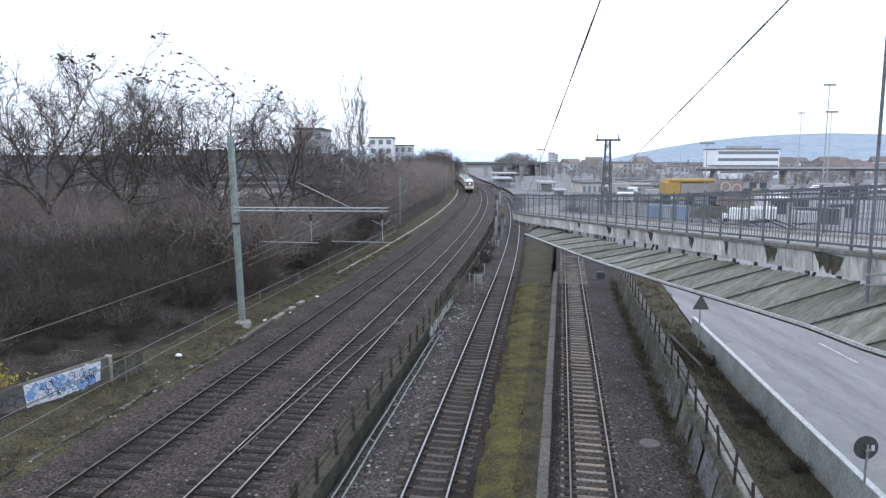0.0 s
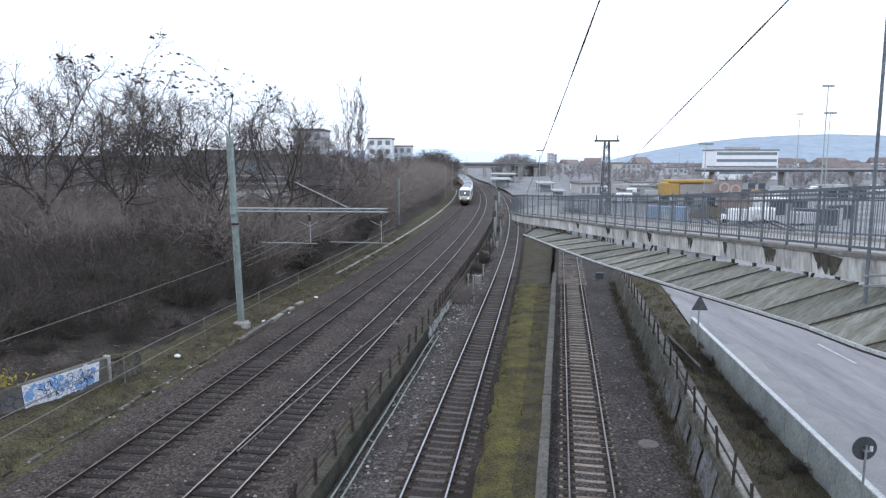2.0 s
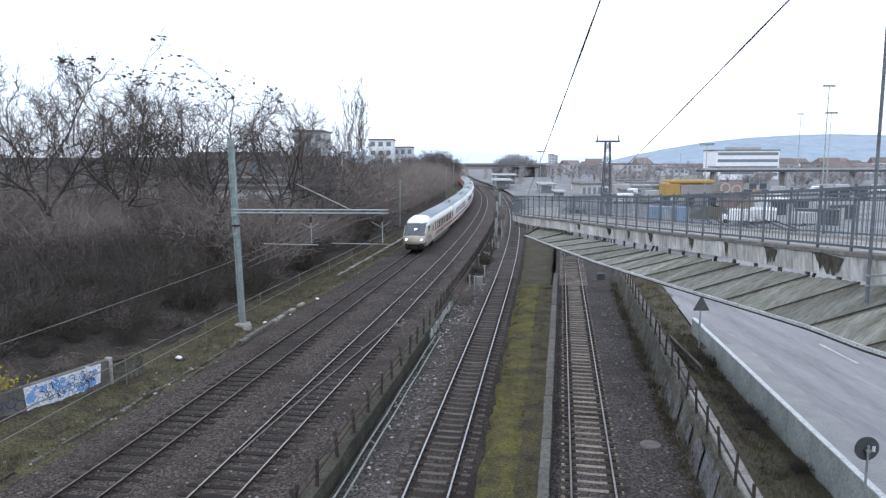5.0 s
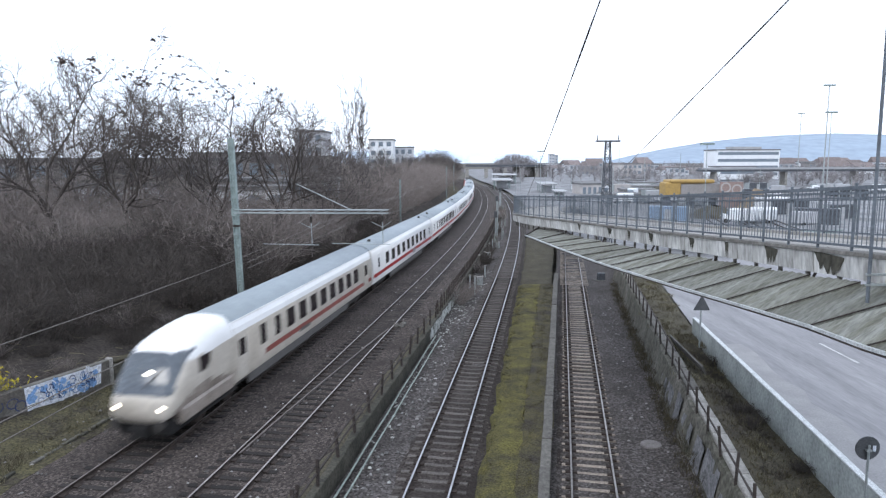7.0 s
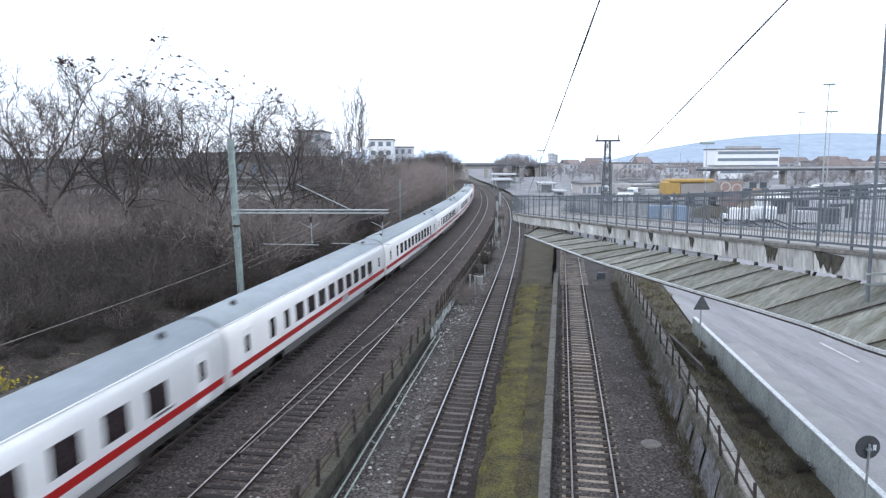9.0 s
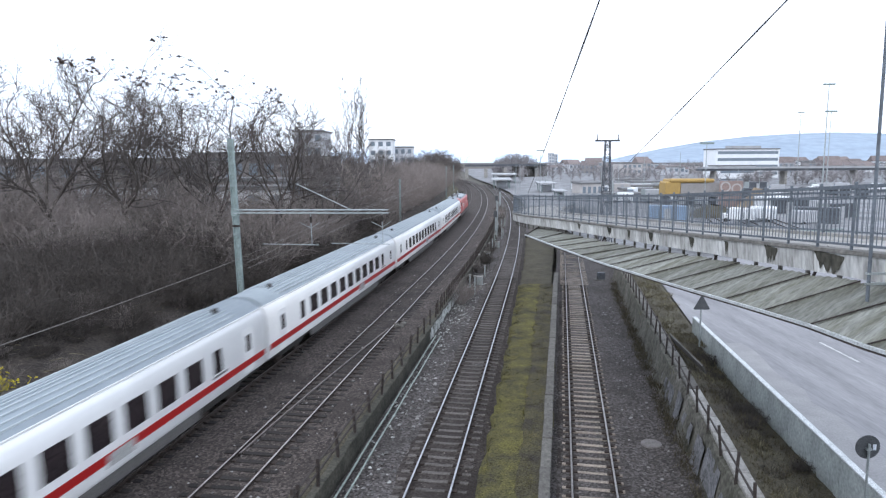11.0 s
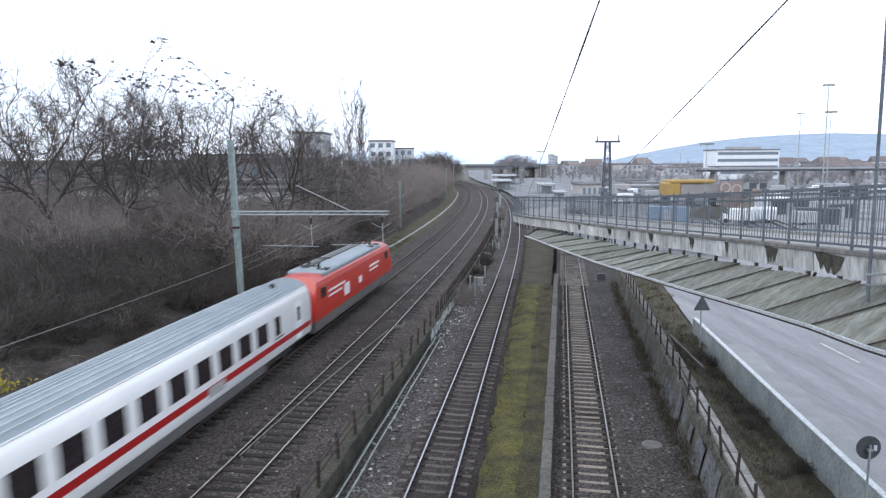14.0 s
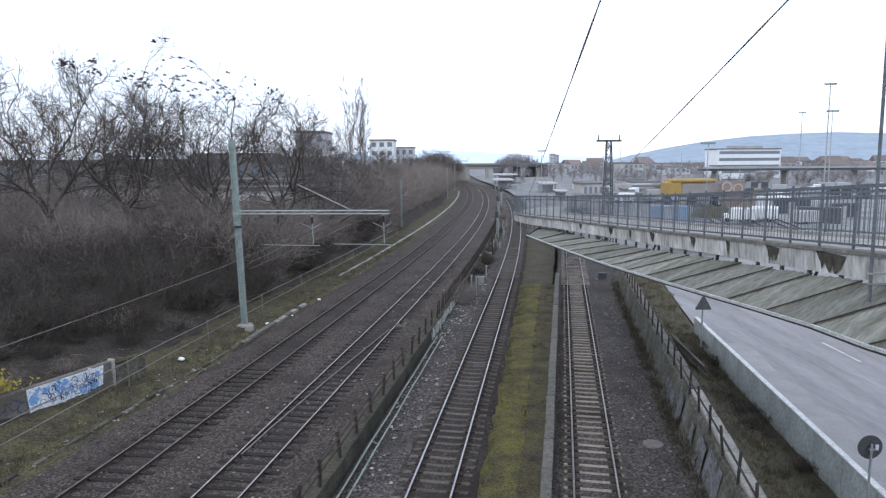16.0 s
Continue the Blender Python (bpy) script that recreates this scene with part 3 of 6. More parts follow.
def make_coach(k, wall="train_white", windows=11, ribs=True):
    c = thing("train_coach", "white express coach with red stripe and grey roof", "train coach", "coaches of the train")
    coach_body(c, -13.05, 13.05, wall, ribs)
    span = 19.0
    for side in (-1, 1):
        for i in range(windows):
            y = -span / 2 + span * (i + .5) / windows
            w = .56
            if k == 2 and i < 2 or k > 2 and i in (0, windows - 1):
                w = .3
            side_panel("window", y - w, y + w, 1.94, 2.9, side, "train_glass", c)
        for a, b in ((-12.35, -10.25), (10.25, 12.35)):
            d = side_panel("door", a + .6, b - .6, 1.05, 3.1, side, wall, c, lift=.012, label="white folding door")
            side_panel("door_window", a + .85, b - .85, 2.05, 2.8, side, "train_glass", d, lift=.018)
        side_panel("stripe", -12.9, 12.9, 1.37, 1.66, side, "stripe_red", c, lift=.017, label="red stripe")
        for y, n in ((2.6, 1.3),):
            side_panel("vent_panel", y - n / 2, y + n / 2, 1.2, 1.62, side, "vent_grey", c, lift=.022)
        side_panel("number_bars", 8.2, 9.3, 1.78, 1.86, side, "loco_grey", c, lift=.008)
        put("side_skirt", boxed(side * 1.3 - .04, side * 1.3 + .04, -7.3, 7.3, .5, .96, bevel=.02), "loco_grey", c, "dark grey side skirt")
    underframe(c, -12.6, 12.6)
    for y in (-9.5, 9.5):
        bogie(y, c)
    for y in (-13.05, 13.05):
        s = 1 if y > 0 else -1
        put("gangway", boxed(-.62, .62, min(y, y + s * .16), max(y, y + s * .16), 1.05, 3.35, bevel=.03), "train_under", c, "black rubber gangway")
    for y in (-10.5, 10.4):
        put("roof_vent", tubed((.35, y, 3.98), (.35, y, 4.2), .16, .12, 12), "train_under", c)
    return c


def nose_ring(y):
    """Half width, bottom and top of the nose at y; the tip is at -13.2."""
    u = min(1, max(0, (y + 13.2) / 4.6))
    tops = [(0, 1.85), (.012, 2.02), (.035, 2.14), (.09, 2.45), (.16, 2.92), (.25, 3.4), (.31, 3.62), (.42, 3.8), (.6, 3.95), (.8, 4.03), (1, 4.055)]
    wid = [(0, 1.05), (.02, 1.18), (.06, 1.28), (.12, 1.34), (.3, 1.39), (.6, 1.41), (1, 1.412)]

    def at(tab):
        for (a, b), (c, d) in zip(tab, tab[1:]):
            if a <= u <= c:
                return b + (d - b) * (u - a) / (c - a)
        return tab[-1][1]
    return at(wid), 1.06 - .1 * u, at(tops)


def make_control_car():
    c = thing("control_car", "white express driving trailer with rounded cab and lit headlights", "train coach", "coaches of the train")
    coach_body(c, -8.6, 13.05, "train_cream", ribs=False)
    k = 48
    ys = [-13.2 + 4.6 * (i / 40) ** 1.5 for i in range(41)]
    verts, faces, glass_v, glass_f = [], [], [], []
    for y in ys:
        w, zb, zt = nose_ring(y)
        for j in range(k):
            a = 2 * math.pi * j / k
            n = 3.6
            cx, sz = math.cos(a), math.sin(a)
            x = w * abs(cx) ** (2 / n) * (1 if cx > 0 else -1)
            z = (zb + zt) / 2 + (zt - zb) / 2 * abs(sz) ** (2 / (n if sz < 0 else 2.7)) * (1 if sz > 0 else -1)
            verts.append((x, y, z))
    for i in range(len(ys) - 1):
        for j in range(k):
            faces.append((i * k + j, (i + 1) * k + j, (i + 1) * k + (j + 1) % k, i * k + (j + 1) % k))
    faces.append(tuple(range(k)))
    low, cap, dirty = [], [], []
    for f in faces:
        mz = sum(verts[i][2] for i in f) / len(f)
        my = sum(verts[i][1] for i in f) / len(f)
        (dirty if mz < 1.45 + .45 * max(0, math.sin((my + 13) * .75)) and my > -12.9 else cap if mz > 3.05 else low).append(f)
    cab = raw("cab", verts, cap, "train_white", c, "rounded white cab roof and nose", smooth=True)
    raw("cab_side", verts, low, "train_cream", cab, "dusty cream cab side", smooth=True)
    raw("nose_front", verts, dirty, "nose_dirty", cab, "nose browned by brake dust", smooth=True)
    vs = [Vector(v) for v in verts]
    for f in faces[:-1]:
        m = sum((vs[i] for i in f), Vector()) / 4
        nrm = (vs[f[1]] - vs[f[0]]).cross(vs[f[3]] - vs[f[0]])
        nrm.normalize()
        if 2.05 < m.z < 3.4 and m.y < -11.0 and (nrm.z > .3 or abs(m.x) < 1.02) and abs(m.x) < 1.2 and nrm.z > -.1:
            b = len(glass_v)
            glass_v += [vs[i] + nrm * .012 for i in f]
            glass_f.append((b, b + 1, b + 2, b + 3))
    raw("windscreen", glass_v, glass_f, "screen_glass", cab, "large dark windscreen with a sky reflection in its colour")
    bm = bmesh.new()
    bmesh.ops.create_uvsphere(bm, u_segments=16, v_segments=8, radius=.12, matrix=pose(.1, -12.62, 2.76) @ Matrix.Diagonal((1.3, .5, .5, 1)))
    put("headlight", bm, "lamp", cab, "lit lamp in the windscreen")
    wi = tube(bmesh.new(), (.1, -13.06 , 2.3), (.55, -12.5 , 2.85), .02, n=6)
    put("wiper", wi, "train_under", cab)
    for s in (-1, 1):
        bm = bmesh.new()
        bmesh.ops.create_uvsphere(bm, u_segments=16, v_segments=8, radius=.2, matrix=pose(s * .9, -13.1 , 1.62) @ Matrix.Diagonal((1.1, .6, .62, 1)))
        put("headlight", bm, "lamp", cab, "lit oval headlight")
        put("buffer", tubed((s * .87, -13.1 , 1.02), (s * .87, -13.42 , 1.02), .14, .2, 14), "train_under", cab)
        bm = boxed(-.01, .012, -.42, .34, 0, .62, bevel=.03)
        g = put("cab_window", bm, "train_glass", cab)
        g.matrix_basis = pose(s * 1.392, -10.9, 2.4)
    put("coupling", boxed(-.35, .35, -13.3, -12.4, .45, .95, bevel=.05), "black_skirt", cab)
    for sd in (-1, 1):
        put("lower_side", boxed(min(sd * .9, sd * 1.36), max(sd * .9, sd * 1.36), -12.5, -8.55, .78, 1.42, bevel=.09), "nose_dirty", cab, "side panel brown with brake dust")
    put("skirt", boxed(-1.1, 1.1, -13.0, -8.7, .42, 1.06, bevel=.12), "black_skirt", cab, "black front skirt")
    for side in (-1, 1):
        for i in range(10):
            y = -6.6 + 16.4 * (i + .5) / 10
            w = .3 if i in (0, 1) else .5
            side_panel("window", y - w, y + w, 1.94, 2.9, side, "train_glass", c)
        d = side_panel("door", 10.9, 12.0, 1.05, 3.1, side, "train_cream", c, lift=.012)
        side_panel("door_window", 11.1, 11.8, 2.05, 2.8, side, "train_glass", d, lift=.018)
        d = side_panel("door", -8.4, -7.4, 1.05, 3.1, side, "train_cream", c, lift=.012)
        side_panel("door_window", -8.2, -7.6, 2.05, 2.8, side, "train_glass", d, lift=.018)
        side_panel("stripe", -5.6, 12.9, 1.37, 1.64, side, "stripe_dusty", c, lift=.005, label="dusty red stripe")
        # purer white than the side: painted brightness of the inward lean under the sky
        side_panel("cantrail", -8.5, 12.95, 3.1, 3.58, side, "train_white", c, lift=.004, label="white upper edge, painted brighter for the sky it catches")
        side_panel("logo_bars", -1.4, .2, 1.24, 1.42, side, "loco_grey", c, lift=.008)
        put("side_skirt", boxed(side * 1.3 - .04, side * 1.3 + .04, -7.3, 7.3, .5, .96, bevel=.02), "loco_grey", c, "dark grey side skirt")
    underframe(c, -8.5, 12.6)
    for y in (-9.5, 9.5):
        bogie(y, c)
    put("gangway", boxed(-.62, .62, 13.05, 13.2, 1.05, 3.35, bevel=.03), "train_under", c)
    return c


def make_loco():
    c = thing("locomotive", "red electric locomotive with grey skirt and white markings", "locomotive")
    half = [(1.46, 1.28), (1.475, 1.8), (1.475, 2.5), (1.43, 3.2), (1.36, 3.5), (1.1, 3.72), (.7, 3.8), (.001, 3.83)]

    def shell(name, half, ends, material, label=""):
        ring = [(-x, z) for x, z in half] + [(x, z) for x, z in reversed(half)]
        k, verts, faces = len(ring), [], []
        for s in (-1, 1):
            verts += [(x * (1 if z < 2 else 1 - .04 * (z - 2)), s * ends(z), z) for x, z in ring]
        faces += [(j, j + 1, j + 1 + k, j + k) for j in range(k - 1)]
        for j in range(k // 2 - 1):
            q = (j, j + 1, k - 2 - j, k - 1 - j)
            faces += [q[::-1], tuple(i + k for i in q)]
        return raw(name, verts, faces, material, c, label)
    shell("body", half, lambda z: 9.35 - max(0, z - 2.1) * .5, "train_red", "bright red body")
    shell("skirt", [(1.40, .6), (1.45, .75), (1.455, 1.275)], lambda z: 9.3, "loco_grey", "dark grey lower skirt")
    put("roof_hood", boxed(-1.2, 1.2, -7.0, 6.9, 3.5, 3.93, bevel=.12), "train_roof", c, "light grey roof hood")
    for y, x in ((-6.2, .6), (5.6, .6), (4.6, -.5), (6.4, .1), (-5.0, -.5)):
        put("insulator", tubed((x, y, 3.9), (x, y, 4.3), .12, .08, 10), "train_under", c)
    for y, x in ((-6.0, .95), (4.6, .95), (6.0, .95)):
        put("roof_hatch", boxed(x - .18, x + .2, y - .4, y + .4, 3.86, 3.97, bevel=.03), "train_under", c)
    put("walkway", boxed(-.75, -.25, -5.8, 6.2, 3.92, 4.02), "loco_grey", c)
    for y0 in (-6.6, 4.4):
        bm = bmesh.new()
        for x in (-.6, .6):
            tube(bm, (x, y0, 4.2), (x * .6, y0 + 2.2, 4.34), .03, n=6)
        tube(bm, (-.8, y0 + 2.2, 4.36), (.8, y0 + 2.2, 4.36), .035, n=6)
        tube(bm, (-.6, y0, 4.2), (.6, y0, 4.2), .04, n=6)
        put("pantograph", bm, "train_under", c, "folded black pantograph")
    for s in (-1, 1):
        put("windscreen", boxed(-1.12, 1.12, -.02, .02, 0, .86, bevel=.01, m=pose(0, s * 9.03, 2.58, s * 26.5)), "train_glass", c)
        for x in (-.95, .95):
            put("lamp", tubed((x, s * 9.3, 1.75), (x, s * 9.42, 1.75), .16, n=14), "white_panel", c)
            put("buffer", tubed((x * .92, s * 9.3, 1.02), (x * .92, s * 9.58, 1.02), .13, .2, 14), "train_under", c)
        for y in (-7.7, 7.7):
            put("cab_window", boxed(s * 1.44 - .03, s * 1.44 + .012, y - .42, y + .42, 2.45, 3.1, bevel=.02), "train_glass", c)
        for y0, y1, z0, z1 in ((-6.9, -3.6, 2.62, 2.74), (-6.9, -4.3, 2.3, 2.42), (-3.8, -2.7, 1.72, 2.52), (-.5, .3, 1.95, 2.4),
                               (2.4, 5.2, 2.62, 2.74), (2.4, 4.8, 2.3, 2.42)):
            put("marking", boxed(s * 1.468 - .03, s * 1.468 + .013, y0, y1, z0, z1), "train_white", c, "plain white marking")
    bm = boxed(-1.1, 1.1, -8.6, 8.6, .5, .75)
    put("underframe", bm, "train_under", c)
    for y in (-5.4, 5.4):
        bogie(y, c)
    return c


# arc length along the first track
ARC = [(y * .5 - 320, 0.0) for y in range(0, 1800)]
_s, _t = 0.0, []
for y, _ in ARC:
    _t.append((y, _s))
    _s += .5 * math.sqrt(1 + line_slope(y + .25) ** 2)
ARC_Y, ARC_S = np.array([a for a, _ in _t]), np.array([b for _, b in _t])


def s_of_y(y):
    return float(np.interp(y, ARC_Y, ARC_S))


def car_pose(s, half):
    a, b = (off(float(np.interp(s + d, ARC_S, ARC_Y)), 0) for d in (-half, half))
    d = b - a
    return Matrix.Translation((a + b) / 2) @ Matrix.Rotation(-math.atan2(d.x, d.y), 4, "Z")


SPEED, PITCH_CAR = 26.5, 28.6
GAP_AT = (7.143, 48.2)   # seconds, and the place of the first coach's tail then
TRAIN = []


def lengthen(car, k):
    """Bring a car to its full length; bogies and wheels only move apart."""
    for o in car.children_recursive:
        if o.name.startswith(("bogie", "wheel")) and not o.name.startswith("wheelhouse"):
            ys = [v.co.y for v in o.data.vertices]
            mid = sum(ys) / len(ys)
            shift = (9.5 if abs(mid) > 7.5 else 5.4) * (k - 1) * (1 if mid > 0 else -1)
            for v in o.data.vertices:
                v.co.y += shift
        else:
            b = o.matrix_basis.translation.y
            for v in o.data.vertices:
                v.co.y = (v.co.y + b) * k - b


def build_train():
    first = make_control_car()
    coaches = [make_coach(1, windows=9, ribs=False), make_coach(2, ribs=False), make_coach(3), make_coach(4), make_coach(5), make_coach(6)]
    loco = make_loco()
    for car in (first, *coaches):
        lengthen(car, PITCH_CAR / 26.4)
    lengthen(loco, 1.06)
    TRAIN.append((first, PITCH_CAR / 2))
    for i, c in enumerate(coaches):
        TRAIN.append((c, PITCH_CAR * (i + 1.5)))
    TRAIN.append((loco, PITCH_CAR * 7 + 10.3))


build_train()


def motions():
    nose0 = s_of_y(GAP_AT[1]) - PITCH_CAR + SPEED * GAP_AT[0]
    for car, back in TRAIN:
        rows = []
        for i in range(33):
            t = i * .5
            rows.append((t, car_pose(nose0 - SPEED * t + back, 9.0)))
        walk(car, rows)


# ---- the ramp with its railings, and the canopy below it ----
DECK = [(6.5, 3.0, 9.72), (6.68, 6.5, 9.45), (6.72, 10.0, 9.21), (6.65, 15.1, 8.85), (6.24, 23.2, 8.31), (5.45, 30.0, 7.95), (4.43, 37.0, 7.59),
        (4.6, 44.0, 7.2), (6.2, 54.0, 6.7), (8.6, 66.0, 6.0), (14, 90, 4.4), (21, 120, 2.2), (28, 150, .2)]


def smooth_path(points, step):
    """Points at even steps along a smooth line through the given ones."""
    pts = [Vector(p) for p in points]
    fine_pts = []
    for i in range(len(pts) - 1):
        p0, p1, p2, p3 = pts[max(i - 1, 0)], pts[i], pts[i + 1], pts[min(i + 2, len(pts) - 1)]
        for k in range(24):
            u = k / 24
            fine_pts.append(.5 * (2 * p1 + (p2 - p0) * u + (2 * p0 - 5 * p1 + 4 * p2 - p3) * u * u + (3 * p1 - p0 - 3 * p2 + p3) * u ** 3))
    fine_pts.append(pts[-1])
    out, left = [fine_pts[0].copy()], step
    for a, b in zip(fine_pts, fine_pts[1:]):
        d = (b - a).length
        while d >= left:
            a = a.lerp(b, left / d)
            d -= left
            left = step
            out.append(a.copy())
        left -= d
    return out


def side_of(pts, i):
    d = pts[min(i + 1, len(pts) - 1)] - pts[max(i - 1, 0)]
    d.z = 0
    d.normalize()
    return Vector((d.y, -d.x, 0))     # to the right of the way


def loft_path(name, pts, profile, material, parent, closed=True, label="", rough=0.0, seed=1):
    rng = random.Random(seed)
    verts, faces, k = [], [], len(profile)
    for i, p in enumerate(pts):
        s = side_of(pts, i)
        for o, z in profile:
            verts.append(p + s * (o + rng.uniform(-rough, rough)) + Vector((0, 0, z + rng.uniform(-rough, rough))))
    n = k if closed else k - 1
    for i in range(len(pts) - 1):
        for j in range(n):
            a, b = i * k + j, i * k + (j + 1) % k
            faces.append((a, b, b + k, a + k))
    if closed:
        faces += [tuple(range(k))[::-1], tuple((len(pts) - 1) * k + j for j in range(k))]
    return raw(name, verts, faces, material, parent, label)


def build_ramp():
    ramp = structure(new("ramp"), "raised concrete footway ramp with blue-grey steel railings", "ramp")
    pts = smooth_path(DECK, .5)
    loft_path("deck", pts, [(.25, -.02), (3.4, -.02), (3.4, -.3), (.25, -.3)], "concrete", ramp, label="worn concrete deck")
    loft_path("kerb", pts, [(-.05, .03), (.3, .03), (.3, -.04), (-.05, -.035)], "concrete_dark", ramp)
    loft_path("kerb", pts, [(3.1, .06), (3.45, .06), (3.45, -.1), (3.1, -.1)], "concrete", ramp)
    # edge beam in stained lengths with open joints
    i = 0
    while i < len(pts) - 1:
        seg = pts[i:i + 7]
        if len(seg) > 1:
            loft_path("edge_beam", [seg[0].lerp(seg[1], .03)] + seg[1:-1] + [seg[-1].lerp(seg[-2], .03)],
                      [(-.02, -.042), (.28, -.042), (.3, -.42), (.02, -.42)], "beam", ramp, rough=.006, seed=i)
        i += 6
    # dark damp patches that have run down the beam
    rng = random.Random(3)
    for y, w, h in ((13.3, .55, .3), (11.6, .95, .34), (17.5, .35, .24), (20.2, .4, .22), (24.5, .5, .25), (9.4, .4, .3), (28, .4, .2), (22.4, .25, .3), (15.4, .2, .3), (8.2, .3, .25)):
        k = min(range(len(pts)), key=lambda q: abs(pts[q].y - y))
        s = side_of(pts, k)
        d = Vector((-s.y, s.x, 0))
        v = []
        for a in range(15):
            u = a / 14
            v.append(pts[k] + d * (u - .5) * w - s * .032 + Vector((0, 0, -.05)))
            v.append(pts[k] + d * ((u - .5) * w * .9) - s * .012 + Vector((0, 0, -.12 - h * min(1, 4 * u, 4 - 4 * u) * rng.uniform(.35, 1))))
        raw("damp_patch", v, [(2 * a, 2 * a + 1, 2 * a + 3, 2 * a + 2) for a in range(14)], "wall_dark", ramp, "dark damp stain")
    for j in range(3, len(pts), 2):        # short struts down to the canopy
        p, s = pts[j], side_of(pts, j)
        bm = boxed(-.03, .03, -.035, .035, -.7, -.42)
        st = put("strut", bm, "concrete_dark", ramp)
        st.matrix_basis = Matrix.Translation(p + s * .2)
    # railings: posts, two rails and thin bars
    bar = bpy.data.meshes.new("bar")
    b = boxed(-.0055, .0055, -.0055, .0055, .1, 1.04)
    b.to_mesh(bar), b.free()
    bar.materials.append(M["rail_paint"])
    post = bpy.data.meshes.new("post")
    b = boxed(-.021, .021, -.021, .021, -.02, 1.12, bevel=.006)
    b.to_mesh(post), b.free()
    post.materials.append(M["rail_paint"])
    for o, pitch, last in ((.06, .125, 330), (3.28, .16, 240)):
        fence = tagged(new("railing"), "blue-grey steel railing of upright bars on a concrete kerb", "railing", "railings of the ramp")
        fp = smooth_path(DECK, pitch)
        for z0, z1 in ((1.05, 1.11), (.1, .14), (.9, .93)):
            loft_path("top_rail" if z0 > 1 else "rail", pts, [(o - .03, z0), (o + .03, z0), (o + .03, z1), (o - .03, z1)], "rail_paint", fence)
        for i, p in enumerate(fp[:last]):
            if p.y < 5:
                continue
            s = side_of(fp, i)
            share("post" if i % 8 == 0 else "bar", post if i % 8 == 0 else bar,
                  Matrix.Translation(p + s * o + Vector((0, 0, .04))) @ Matrix.Rotation(math.atan2(s.y, s.x), 4, "Z"), fence)
        fence["kind"] = "structure"
    # piers
    for j in (6, 250):
        if j < len(pts):
            p, s = pts[j], side_of(pts, j)
            q = p + s * 2.1
            put("pier", tubed((q.x, q.y, -1.5), (q.x, q.y, q.z - .3), .38, n=20), "concrete_dark", ramp)
    # tall thin pole clamped to the beam
    pole = thing("steel_pole", "tall thin grey steel pole clamped to the ramp's edge", "pole")
    put("shaft", tubed((6.22, 9.6, 8.6), (6.17, 9.6, 14.6), .026, .02, 10), "rail_paint", pole)
    put("clamp", boxed(6.18, 6.7, 9.57, 9.63, 9.0, 9.03), "galv", pole)
    put("clamp", boxed(6.18, 6.7, 9.57, 9.63, 8.85, 8.88), "galv", pole)


M["beam"] = mat("streaked_concrete", (.6, .6, .58), (.23, .22, .205), .9, .85, bump=.3, fine=6, fine_mix=.3, stretch=(1.6, 1.6, .45))
build_ramp()

CANOPY_OUT = [(5.9, 6.0, 8.35), (5.9, 8.6, 8.08), (5.91, 10.2, 8.02), (5.82, 12.3, 7.88), (5.55, 15.5, 7.68), (5.07, 21.4, 7.34), (4.5, 26.0, 7.24), (3.86, 31.0, 7.16)]
CANOPY_IN = [(6.8, 6.0, 8.97), (6.8, 8.6, 8.82), (6.8, 10.2, 8.7), (6.75, 12.3, 8.52), (6.72, 15.5, 8.26), (6.4, 21.4, 7.78), (5.8, 28.0, 7.4), (5.05, 35.0, 7.12)]


def at_y(points, y):
    """The point of a line of points at the distance y."""
    return Vector([float(np.interp(y, [p[1] for p in points], [p[k] for p in points])) for k in range(3)])


